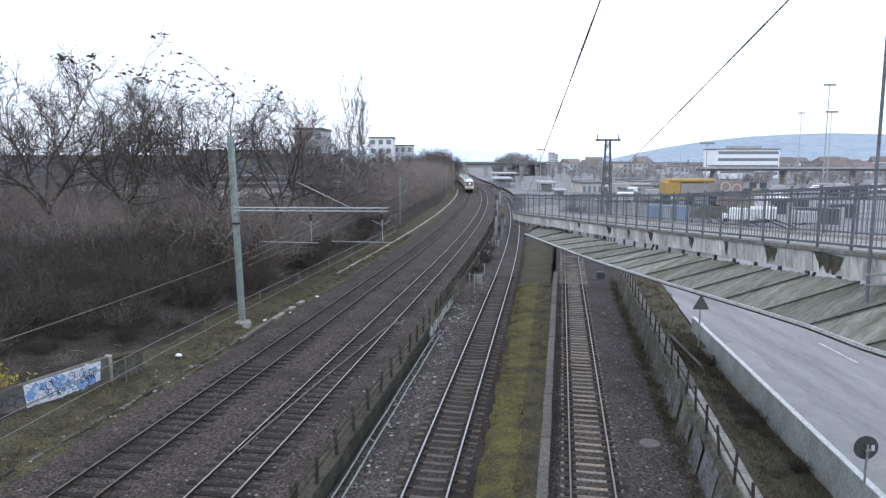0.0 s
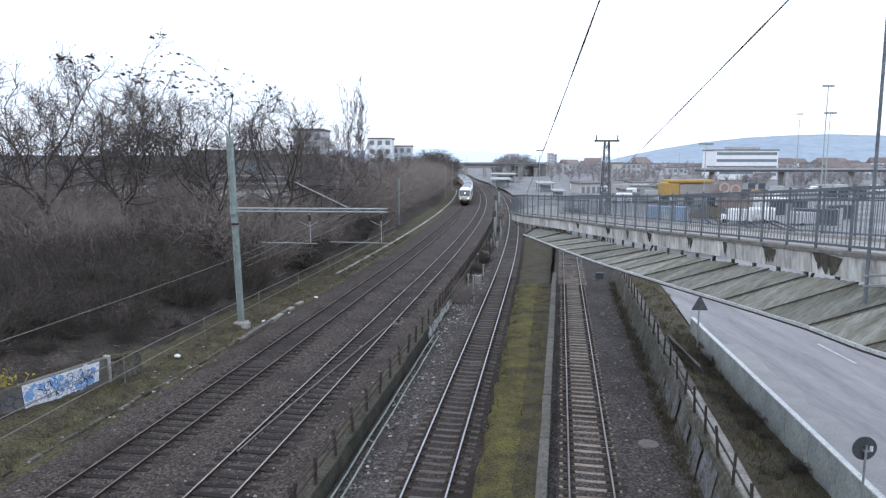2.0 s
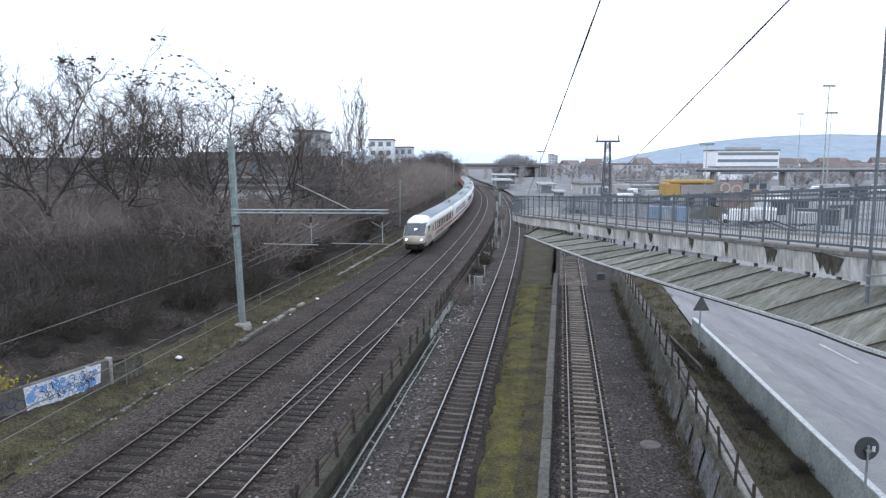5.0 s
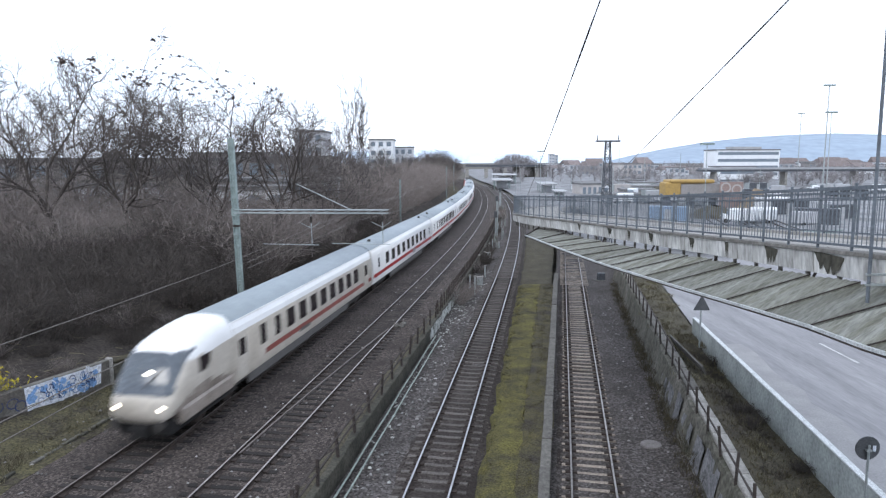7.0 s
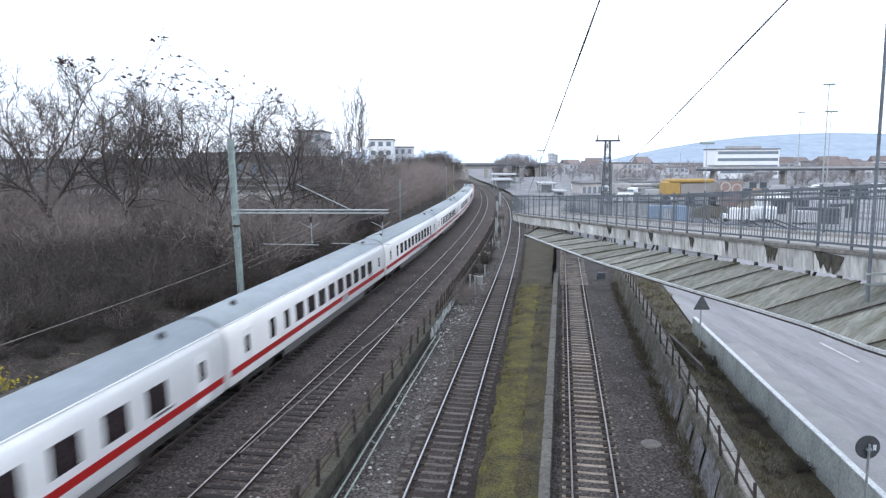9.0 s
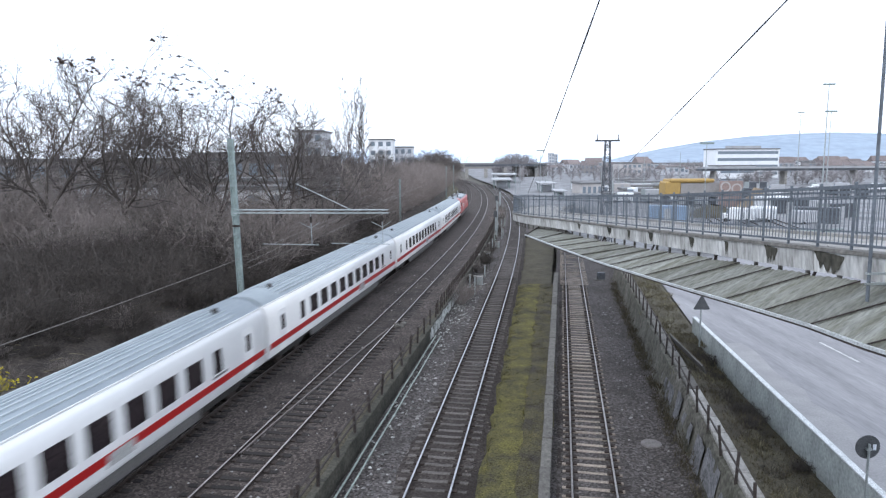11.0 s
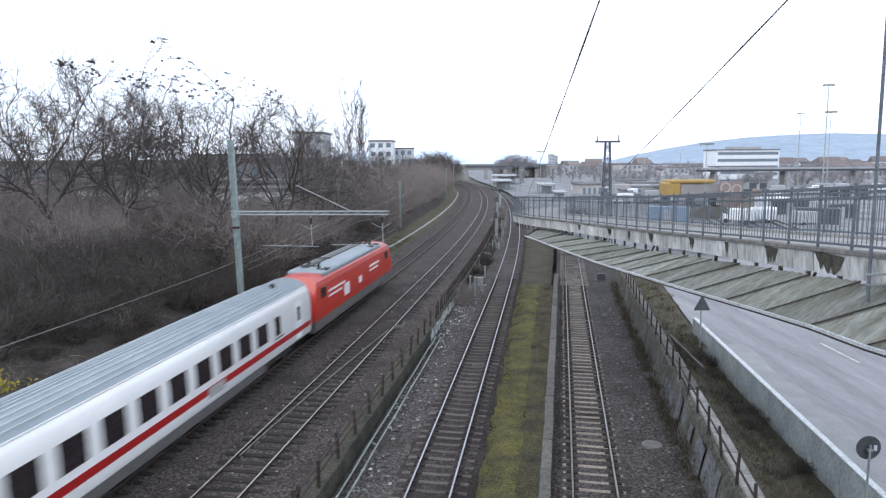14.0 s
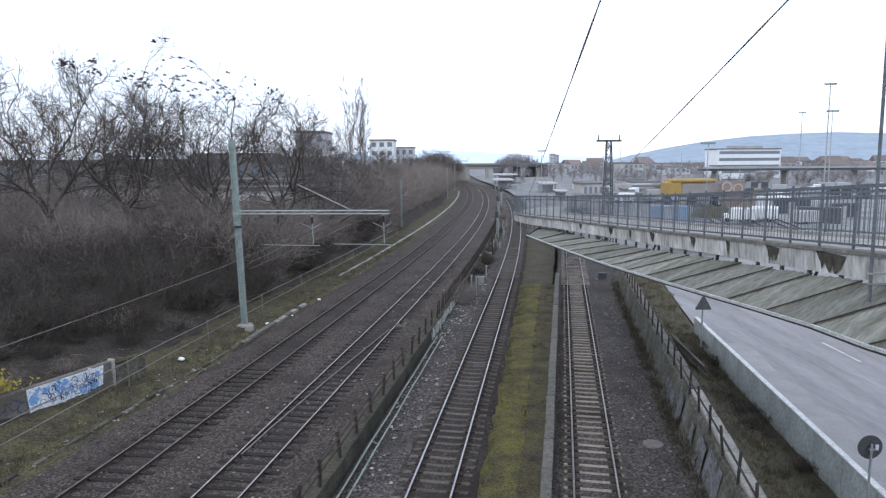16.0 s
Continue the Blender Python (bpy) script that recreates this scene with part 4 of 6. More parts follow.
def build_canopy():
    can = structure(new("canopy"), "weathered mossy canopy roof of overlapping sheets under the ramp", "canopy")
    # the joints run askew: the upper end of each lies nearer than the lower one
    lower = [6.2 + 1.42 * i for i in range(16)] + [29.0, 31.0]
    A = [at_y(CANOPY_OUT, y) for y in lower]
    B = [at_y(CANOPY_IN, max(6.0, y - 1.2 + (5.2 * ((y - 24) / 7) ** 2 if y > 24 else 0))) for y in lower]
    n = len(A) - 1
    rng = random.Random(12)
    for i in range(n):
        # sheets lie askew, each one over the next
        p = [A[i], A[i + 1], B[i + 1], B[i]]
        lift = [.045, .0, .0, .045]
        j = [rng.uniform(-.012, .012) for _ in range(4)]
        rows, cols, top = 5, 12, []
        for r in range(rows + 1):
            u = r / rows
            l, rr = p[0].lerp(p[3], u), p[1].lerp(p[2], u)
            wob = rng.uniform(-.008, .008)
            for c in range(cols + 1):
                w = c / cols
                wave = .011 * (1 if c % 2 else -1) + .02 * math.sin(w * 3.14)
                top.append(l.lerp(rr, w * 1.04) + Vector((0, 0, (lift[0] + j[0]) * (1 - w) + wob * math.sin(w * 3.14) + wave)))
        low = [v - Vector((0, 0, .035)) for v in top]
        verts, faces, m, k = top + low, [], len(top), cols + 1
        for r in range(rows):
            for c in range(cols):
                q = r * k + c
                faces += [(q, q + 1, q + k + 1, q + k), (q + m + k, q + m + k + 1, q + m + 1, q + m)]
        rim = list(range(k)) + [r * k + cols for r in range(1, rows + 1)] + [rows * k + c for c in range(cols - 1, -1, -1)] + [r * k for r in range(rows - 1, 0, -1)]
        for x, y in zip(rim, rim[1:] + rim[:1]):
            faces.append((x, x + m, y + m, y))
        raw("roof_sheet", verts, faces, "canopy", can)
    for i in range(0, n + 1):
        put("batten", tube(bmesh.new(), A[i] + Vector((0, 0, .05)), B[i] + Vector((0, 0, .05)), .012, n=6), "rust", can)
    edge = [q + Vector((-.03, 0, 0)) for q in A]
    loft_path("gutter", edge, [(-.022, .05), (.022, .05), (.022, .0), (-.022, .0)], "canopy_edge", can, label="pale zinc edge strip")
    loft_path("edge_board", edge, [(-.03, -.002), (.03, -.002), (.03, -.03), (-.03, -.03)], "rust", can, label="dark board under the edge strip")
    loft_path("end_board", [A[-1], B[-1]], [(-.03, .06), (.03, .06), (.03, -.12), (-.03, -.12)], "rust", can)
    for i in (2, 5, 8, 11, 14, 16):       # beams under the sheets carry it from the ramp
        put("bracket", tube(bmesh.new(), A[i].lerp(B[i], .2) - Vector((0, 0, .08)), B[i] - Vector((0, 0, .1)), .025, n=6), "rust", can)
        put("hanger", tube(bmesh.new(), B[i] - Vector((0, 0, .12)), B[i] + Vector((.3, 0, .55)), .03, n=6), "rust", can)


build_canopy()


# ---- masts, wires, fences, signs ----
def strand(name, points, r, material, label, category="cable", sag=0.0, n=6, seg=10, twist=False):
    pts = [Vector(p) for p in points]
    line = []
    for a, b in zip(pts, pts[1:]):
        for k in range(seg):
            u = k / seg
            line.append(a.lerp(b, u) - Vector((0, 0, sag * 4 * u * (1 - u))))
    line.append(pts[-1])
    verts, faces = [], []
    for i, p in enumerate(line):
        d = (line[min(i + 1, len(line) - 1)] - line[max(i - 1, 0)]).normalized()
        q = d.to_track_quat("Z", "Y")
        for k in range(n):
            a = 2 * math.pi * k / n + (i * .9 if twist else 0)
            rr = r * (1 + (.35 * math.cos(2 * a + i) if twist else 0))
            verts.append(p + q @ Vector((rr * math.cos(a), rr * math.sin(a), 0)))
    for i in range(len(line) - 1):
        for k in range(n):
            faces.append((i * n + k, i * n + (k + 1) % n, (i + 1) * n + (k + 1) % n, (i + 1) * n + k))
    ob = raw(name, verts, faces, material, smooth=True)
    return tagged(ob, label, category)


strand("overhead_cable", [(.75, -4, 14.38), (2.04, 9, 12.73), (7.26, 62, 6.01)], .0112, "cable", "thick dark twisted cable sloping down over the lower track", sag=.12, seg=60, twist=True)
strand("overhead_cable", [(2.2, -4, 14.12), (4.48, 9, 12.73), (13.7, 62, 7.06)], .0112, "cable", "thick dark twisted cable sloping down over the ramp", sag=.12, seg=60, twist=True)


def build_mast(y, o, h, arm, label, wide=.16):
    m = thing("catenary_mast", label, "railway mast", "masts of the overhead line", at_line(y, o, -.2) @ pose(0, 0, 0, 0, -1.4 if arm else 0, 0))
    bm = bmesh.new()
    for x in (-wide, wide):
        box(bm, x - .03, x + .03, -.12, .12, 0, h)
    box(bm, -wide, wide, -.03, .03, 0, h)
    put("column", bm, "mast", m)
    for k in range(int(h / .8)):
        put("batten_plate", boxed(-wide, wide, -.1, -.03, .4 + k * .8, .62 + k * .8), "mast", m)
    put("footing", boxed(-.4, .4, -.4, .4, -.3, .18, bevel=.05), "concrete", m)
    if arm:
        bm = bmesh.new()
        for dy, dz in ((-.16, 0), (.16, 0), (-.16, -.2), (.16, -.2)):
            tube(bm, (0, dy, arm[1] + dz + .16), (arm[0], dy, arm[1] + dz - .02), .032, n=6)
        for k in range(14):
            x = arm[0] * k / 14
            tube(bm, (x, -.16, arm[1] - .18 + .16 * (1 - k / 14)), (x + arm[0] / 14, .16, arm[1] + .13 * (1 - k / 14)), .016, n=5)
        put("boom", bm, "galv", m, "pale steel boom across two tracks")
        put("collar", boxed(-wide - .06, wide + .06, -.16, .16, arm[1] - .25, arm[1] + .25, bevel=.01), "mast", m)
        put("band", boxed(-wide - .05, wide + .05, -.13, .13, arm[1] - .95, arm[1] - .82), "rust", m)
        # struts and steady arms that hold the wires over both tracks
        for x in (arm[0] * .5, arm[0] * .96):
            bm = tubed((x, 0, arm[1] - .2), (x, 0, arm[1] - 2.1), .03, n=6)
            tube(bm, (x, 0, arm[1] - 1.1), (x - .7, 0, arm[1] - .75), .02, n=6)
            tube(bm, (x, 0, arm[1] - 1.1), (x + .55, 0, arm[1] - .75), .02, n=6)
            d = put("drop_post", bm, "galv", m)
            put("steady_arm", tubed((x - 3.4, .1, arm[1] - 2.1), (x + .4, .1, arm[1] - 2.2), .024, n=6), "galv", d)
            put("insulator", tubed((x, 0, arm[1] - .35), (x, 0, arm[1] - .75), .07, n=10), "rust", d)
        put("stay", tubed((arm[0] * .42, 0, arm[1] + 1.75), (arm[0] * .76, 0, arm[1] + .05), .03, n=6), "galv", m)
    return m


build_mast(42.6, -5.0, 12.3, (10.2, 7.55), "tall green-grey steel mast carrying a long boom over two tracks")
build_mast(104, -7.0, 7.9, None, "slim weathered mast beside the bushes", .1)
build_mast(187, -6.3, 9.0, None, "slim weathered mast beside the bushes", .1)
build_mast(240, -5.0, 9.0, None, "slim weathered mast beside the bushes", .1)

strand("contact_wire", [(-13.75, 8, 5.5), (-13.67, 20, 5.09), (-13.75, 33, 4.51), (-13.5, 42.4, 4.3), (-11.43, 60, 4.9), off(104, -6.2, 5.6), off(187, -6.2, 6.0)], .014, "wire",
       "thin grey wire strung from mast to mast", "wire", sag=.02)
strand("contact_wire", [off(43, -4.7, 4.0), off(60, -3.4, 5.6), off(82, -2.2, 6.4), off(104, -6.0, 6.2)], .013, "wire", "thin grey wire slanting out from a mast", "wire")
strand("contact_wire", [off(43, -4.7, 3.6), off(58, -1.6, 5.4), off(75, .4, 5.5)], .013, "wire", "thin grey wire slanting out from a mast", "wire")


def fence_left():
    f = thing("pipe_fence", "thin grey two-rail pipe fence along the verge", "fence")

    def o(y):
        return float(np.interp(y, [14, 24, 36, 52, 76], [-5.05, -5.15, -5.45, -5.65, -5.85]))
    for z in (1.1, .35):
        pts = [off(y, o(y) + .03, z) for y in np.arange(10, 96, 2.0)]
        verts, faces, k = [], [], 6
        for i, p in enumerate(pts):
            for j in range(k):
                a = 2 * math.pi * j / k
                verts.append(p + Vector((.024 * math.cos(a), 0, .024 * math.sin(a) + .015 * math.sin(i * 1.7))))
        for i in range(len(pts) - 1):
            for j in range(k):
                faces.append((i * k + j, i * k + (j + 1) % k, (i + 1) * k + (j + 1) % k, (i + 1) * k + j))
        raw("rail", verts, faces, "wire", f)
    for y in np.arange(14.6, 95, 8.03):
        p = off(y, o(y), 0)
        put("post", tubed((p.x, p.y, -.4), (p.x, p.y, 1.16), .035, n=8), "wire", f)


fence_left()


def fence_middle():
    f = thing("wall_fence", "rusty dark fence posts with thin rails on a low wall", "fence")
    rng = random.Random(21)
    me = bpy.data.meshes.new("post")
    b = boxed(-.055, .055, -.05, .05, -.1, 1.02, bevel=.01)
    b.to_mesh(me), b.free()
    me.materials.append(M["rust"])
    y = 9.0
    while y < 130:
        share("post", me, at_line(y, 7.5, .03) @ pose(0, 0, 0, rng.uniform(-4, 4), rng.uniform(-4, 4), 0), f)
        if rng.random() < .22:
            share("post", me, at_line(y + .35, 7.42, .03) @ pose(0, 0, 0, 0, 6, 0), f)
        y += 2.15 if y < 44 else 1.0
    for z, y1 in ((.5, 130), (.82, 40)):
        sweep("rail", [(7.47, z), (7.53, z), (7.53, z + .05), (7.47, z + .05)], 8, y1, "rust", closed=True, parent=f, rough=.008, smooth=False)
    for o, z, r in ((7.93, -.52, .04), (8.25, -.56, .036)):
        pts = [off(y, o, z) + Vector((0, 0, .02 * math.sin(y))) for y in np.arange(4, 44, 1.0)]
        strand("service_pipe", pts, r, "pipe", "long pale grey-green service pipe at the foot of a wall", "pipe", seg=1, n=8)


M["pipe"] = mat("pale_pipe", (.3, .34, .31), (.2, .23, .21), 1.5, .6, fine=8, fine_mix=.2)
fence_middle()


def fence_right():
    f = thing("wall_railing", "dark rusty railing posts along the top of a retaining wall", "fence")
    rng = random.Random(31)
    me = bpy.data.meshes.new("post")
    b = boxed(-.04, .04, -.04, .04, -.1, .95, bevel=.01)
    b.to_mesh(me), b.free()
    me.materials.append(M["rust"])
    y = 6.0
    while y < 56:
        share("post", me, at_t4(y, 3.92, 1.2) @ pose(0, 0, 0, rng.uniform(-4, 4), rng.uniform(-5, 3), 0), f)
        y += 1.9
    sweep("rail", [(3.9, 1.68), (3.95, 1.68), (3.95, 1.73), (3.9, 1.73)], 5, 30, "rust", base=t4, closed=True, parent=f, smooth=False, rough=.006)
    sweep("rail", [(3.9, 2.05), (3.95, 2.05), (3.95, 2.1), (3.9, 2.1)], 30, 56, "rust", base=t4, closed=True, parent=f, smooth=False, rough=.006)
    # an old bent sheet leaning against the posts
    bm = boxed(-.04, .04, 0, 5.0, 0, .4)
    sh = put("leaning_sheet", bm, "slab_grey")
    sh.matrix_basis = at_t4(30.2, 5.3, 1.0) @ pose(0, 0, 0, 2, -24, 7)
    tagged(sh, "long bent grey metal sheet lying in the grass", "metal sheet")


fence_right()


def build_signs():
    s = thing("warning_sign", "back of a triangular road sign on a grey pole", "road sign", "road signs", pose(13.33, 33.8, .95))
    put("pole", tubed((0, 0, 0), (0, 0, 2.75), .045, n=10), "galv", s)
    bm = bmesh.new()
    vs = [bm.verts.new((x, y, z)) for y in (-.05, -.07) for x, z in ((-.42, 2.03), (-.38, 1.99), (.38, 1.99), (.42, 2.03), (.04, 2.72), (-.04, 2.72))]
    bm.faces.new(vs[:6]), bm.faces.new(vs[6:][::-1])
    for i in range(6):
        bm.faces.new((vs[i], vs[i + 6], vs[(i + 1) % 6 + 6], vs[(i + 1) % 6]))
    put("plate", bm, "sign_back", s, "dark grey back of the plate")
    put("clip", boxed(-.08, .08, -.06, .06, 2.2, 2.25), "galv", s)
    s = thing("round_sign", "back of a round road sign on a thin pole", "road sign", "road signs", pose(10.35, 15.5, 1.0))
    put("pole", tubed((0, -.05, -.1), (0, -.05, 2.78), .03, n=10), "galv", s)
    put("plate", tubed((0, 0, 2.68), (0, .02, 2.68), .3, n=40), "sign_back", s, "dark grey back of the plate")
    put("sticker", boxed(.12, .2, -.012, -.008, 2.6, 2.75), "spray_white", s)
    put("clip", boxed(-.06, .06, -.08, .0, 2.62, 2.67), "galv", s)


build_signs()


def build_graffiti_wall():
    a, b = Vector((-18.6, 25.4, -.1)), Vector((-16.15, 31.2, -.1))
    L = (b - a).length
    m = Matrix.Translation(a) @ Matrix.Rotation(math.atan2((b - a).y, (b - a).x), 4, "Z")
    w = tagged(new("graffiti_wall"), "low concrete wall sprayed with pale blue and white graffiti", "wall")
    w.matrix_basis = m
    put("slab", boxed(-3.5, L, 0, .3, -.5, 1.28, bevel=.03), "slab_grey", w)
    put("old_wall", boxed(L + .2, L + 2.1, .02, .4, -.5, 1.02, bevel=.08), "wall_mossy", w, "mossy broken end of the wall")
    put("old_coping", boxed(L + .25, L + 1.9, .0, .5, 1.02, 1.12, bevel=.04), "moss_soil", w)
    put("end_slab", boxed(L, L + .2, -.03, .32, -.5, 1.34, bevel=.03), "concrete", w)
    rng = random.Random(17)
    # the sprayed shapes, painted thinly on the face
    def blob(x, z, rx, rz, mt, lift, n=18):
        ph = rng.uniform(0, 6)
        v = [(x + rx * math.cos(2 * math.pi * i / n) * (1 + .18 * math.sin(3 * i + ph)), -lift, z + rz * math.sin(2 * math.pi * i / n) * (1 + .2 * math.cos(2 * i + ph))) for i in range(n)]
        raw("sprayed_shape", v, [tuple(range(n))], mt, w)
    raw("sprayed_field", [(2.1, -.004, .05), (L - .55, -.004, .3), (L - .45, -.004, 1.22), (2.0, -.004, 1.24)], [(0, 1, 2, 3)], "spray_white", w, "white and pale blue ground")
    def swirl(x, z, r, width, mt, lift, n=20):
        """An open sprayed loop of even stroke width."""
        a0, turn, sq = rng.uniform(0, 6), rng.uniform(3.2, 5.8), rng.uniform(.75, 1.2)
        v = []
        for i in range(n + 1):
            a = a0 + turn * i / n
            for q in (r, r - width):
                v.append((x + q * math.cos(a), -lift, z + q * sq * math.sin(a)))
        raw("sprayed_loop", v, [(2 * i, 2 * i + 1, 2 * i + 3, 2 * i + 2) for i in range(n)], mt, w)
    for i in range(26):
        blob(2.3 + i * (L - 3.0) / 26, rng.uniform(.25, 1.1), rng.uniform(.12, .26), rng.uniform(.12, .24), rng.choice(["spray_blue", "spray_blue", "spray_white"]), .006 + .0003 * i)
    for i in range(40):
        swirl(2.6 + rng.random() * (L - 3.5), rng.uniform(.38, 1.0), rng.uniform(.1, .21), rng.uniform(.025, .05), rng.choice(["spray_dark", "spray_mid", "spray_mid", "spray_white"]), .016 + .0003 * i)
    for i in range(16):
        swirl(-3.0 + i * .32, rng.uniform(.4, .85), rng.uniform(.15, .3), .05, rng.choice(["slab_grey", "spray_grey", "spray_dark"]), .004 + .0004 * i)
    for i in range(14):
        x, z, r = rng.uniform(2.6, L - .9), rng.uniform(.3, 1.0), rng.uniform(.08, .2)
        an = rng.uniform(0, 3)
        dx, dz = r * math.cos(an), r * math.sin(an)
        raw("sprayed_stroke", [(x - dx, -.031, z - dz), (x - dx + .05, -.031, z - dz + .03), (x + dx + .05, -.031, z + dz + .03), (x + dx, -.031, z + dz)], [(0, 1, 2, 3)],
            rng.choice(["spray_dark", "spray_dark", "spray_white"]), w)


M["spray_mid"] = mat("spray_mid_blue", (.09, .2, .4), (.06, .13, .28), 3, .7)
M["spray_grey"] = mat("spray_grey", (.33, .34, .35), (.24, .25, .26), 3, .7)
build_graffiti_wall()


def build_trough():
    for y0, y1, o0, o1 in ((39, 50, -3.45, -3.6), (62, 235, -4.75, -3.6)):
        t = structure(new("cable_trough"), "pale concrete cable trough lids in the verge", "cable trough")
        y = y0
        rng = random.Random(int(y0))
        while y < y1:
            if rng.random() < .78 or y0 > 60:
                lid = put("lid", boxed(-.17, .17, 0, .98, -.2, .06, bevel=.015), rng.choice(["slab_grey", "concrete_dark", "concrete"] if y0 < 60 else ["concrete", "concrete", "parapet"]), t)
                lid.matrix_basis = at_line(y, o0 + (o1 - o0) * (y - y0) / (y1 - y0), -.24 + rng.uniform(-.02, .03)) @ Matrix.Rotation(rng.uniform(-.03, .03), 4, "Z")
            y += 1.0
    ed = structure(new("verge_edging"), "broken mossy edging stones between verge and ballast", "edging")
    rng = random.Random(15)
    y = 16.0
    while y < 39:
        L = rng.uniform(.5, 1.1)
        if rng.random() < .85:
            st = put("edging_stone", boxed(-.09, .09, 0, L - .04, -.25, .03, bevel=.03), rng.choice(["wall_dark", "moss_soil", "slab_grey", "wall_mossy"]), ed)
            st.matrix_basis = at_line(y, -3.62 + .014 * (y - 26) + rng.uniform(-.05, .05), -.26 + rng.uniform(-.05, .05)) @ Matrix.Rotation(rng.uniform(-.07, .07), 4, "Z")
        y += L
    for x, y, z, r in ((-14.55, 35.6, -.06, .16), (-13.5, 21.9, -.2, .06), (-12.1, 44.2, -.2, .1), (-10.0, 52.0, -.2, .12), (-10.9, 46.5, -.2, .07)):
        bm = bmesh.new()
        bmesh.ops.create_icosphere(bm, subdivisions=2, radius=r)
        for v in bm.verts:
            v.co = Vector((v.co.x * 1.5, v.co.y, v.co.z * .6)) * (1 + .35 * noise.noise(v.co * 9))
        sc = put("litter_scrap", bm, "white_panel")
        sc.matrix_basis = pose(x, y, z, 0, 0, 40 * x)
        tagged(sc, "crumpled white scrap lying on the verge", "litter", "scraps of litter")
    lid = put("manhole_cover", tubed((0, 0, 0), (0, 0, .07), .42, .4, 28), "manhole")
    lid.matrix_basis = pose(8.38, 25.7, -.79)
    tagged(lid, "round concrete manhole cover in the ballast", "manhole cover")
    bx = thing("relay_box", "small grey trackside box on a concrete base", "box", at=pose(15.1, 63, -.85))
    put("cabinet", boxed(-.35, .35, -.25, .25, 0, .75, bevel=.03), "dark_steel", bx)
    put("base", boxed(-.7, .7, -.5, .5, -.1, .1, bevel=.02), "slab_grey", bx)
    put("marker_stone", boxed(-.25, .25, -.25, .25, -.3, .35, bevel=.08), "concrete").matrix_basis = at_line(41.8, -4.3, -.2)
    tagged(bpy.data.objects["marker_stone"], "weathered pale stone block beside a mast", "stone")


build_trough()


def build_trackside():
    """Signals, short posts and cabinets between the two levels further off."""
    rng = random.Random(91)
    for y, o, h in ((96, 8.3, 4.2), (121, 7.6, 5.0), (150, 7.9, 5.2)):
        s = thing("rail_signal", "slim grey railway signal post with a dark head", "railway signal", "signals", at_line(y, o, -.8))
        put("post", tubed((0, 0, 0), (0, 0, h), .07, n=8), "galv", s)
        put("head", boxed(-.25, .25, -.1, .1, h - .9, h, bevel=.03), "sign_back", s)
        put("ladder", boxed(.12, .3, -.02, .02, .2, h - 1), "galv", s)
    for y, o in ((62, 8.9), (78, 8.4), (88, 9.0), (108, 8.8)):
        c = thing("relay_box", "small pale trackside cabinet", "box", "trackside boxes", at_line(y, o, -.8 if o > 0 else -.35) @ Matrix.Rotation(rng.uniform(-.3, .3), 4, "Z"))
        put("cabinet", boxed(-.25, .25, -.18, .18, 0, .75, bevel=.03), "galv", c)
        put("lid", boxed(-.29, .29, -.22, .22, .75, .8, bevel=.01), "concrete", c)
    for i in range(20):
        y, h = 56 + i * 4.6 + rng.uniform(-1.5, 1.5), rng.uniform(.9, 1.7)
        p = thing("trackside_post", "short pale weathered post beside the line", "post", "trackside posts", at_line(y, rng.uniform(7.9, 9.3), -.8))
        put("shaft", boxed(-.06, .06, -.05, .05, 0, h, bevel=.01), rng.choice(["pipe", "galv", "slab_grey"]), p)
        put("cap", boxed(-.12, .12, -.08, .08, h, h + .12, bevel=.02), "concrete", p)
    st = thing("stone_heap", "small heap of pale stones at the end of a guard rail", "stones")
    for i in range(9):
        bm = bmesh.new()
        bmesh.ops.create_icosphere(bm, subdivisions=1, radius=rng.uniform(.1, .2))
        for v in bm.verts:
            v.co *= rng.uniform(.75, 1.2)
        q = put("stone", bm, "slab_grey", st)
        q.matrix_basis = Matrix.Translation(off(43.6 + rng.uniform(-.4, .4), 5.35 + rng.uniform(-.3, .3), -.08))


build_trackside()


# ---- trees and bushes ----
def limb(verts, faces, p, d, length, r, sides, segs, rng, bend=.25, lift=0.0, tip=.25):
    """A bent tapering branch; returns its points and directions."""
    base = len(verts)
    pts = []
    for s in range(segs + 1):
        u = s / segs
        q = d.to_track_quat("Z", "Y")
        rr = r * (1 - u) + r * tip * u
        for k in range(sides):
            a = 2 * math.pi * k / sides
            verts.append(p + q @ Vector((rr * math.cos(a), rr * math.sin(a), 0)))
        pts.append((p.copy(), d.copy(), rr))
        if s < segs:
            for k in range(sides):
                a, b = base + s * sides + k, base + s * sides + (k + 1) % sides
                faces.append((a, b, b + sides, a + sides))
            p = p + d * (length / segs)
            d = (d + Vector((rng.gauss(0, bend), rng.gauss(0, bend), rng.gauss(0, bend * .6) + lift))).normalized()
    return pts


def outward(d, angle, rng):
    q = d.to_track_quat("Z", "Y")
    a = rng.uniform(0, 2 * math.pi)
    return (q @ Vector((math.sin(angle) * math.cos(a), math.sin(angle) * math.sin(a), math.cos(angle)))).normalized()


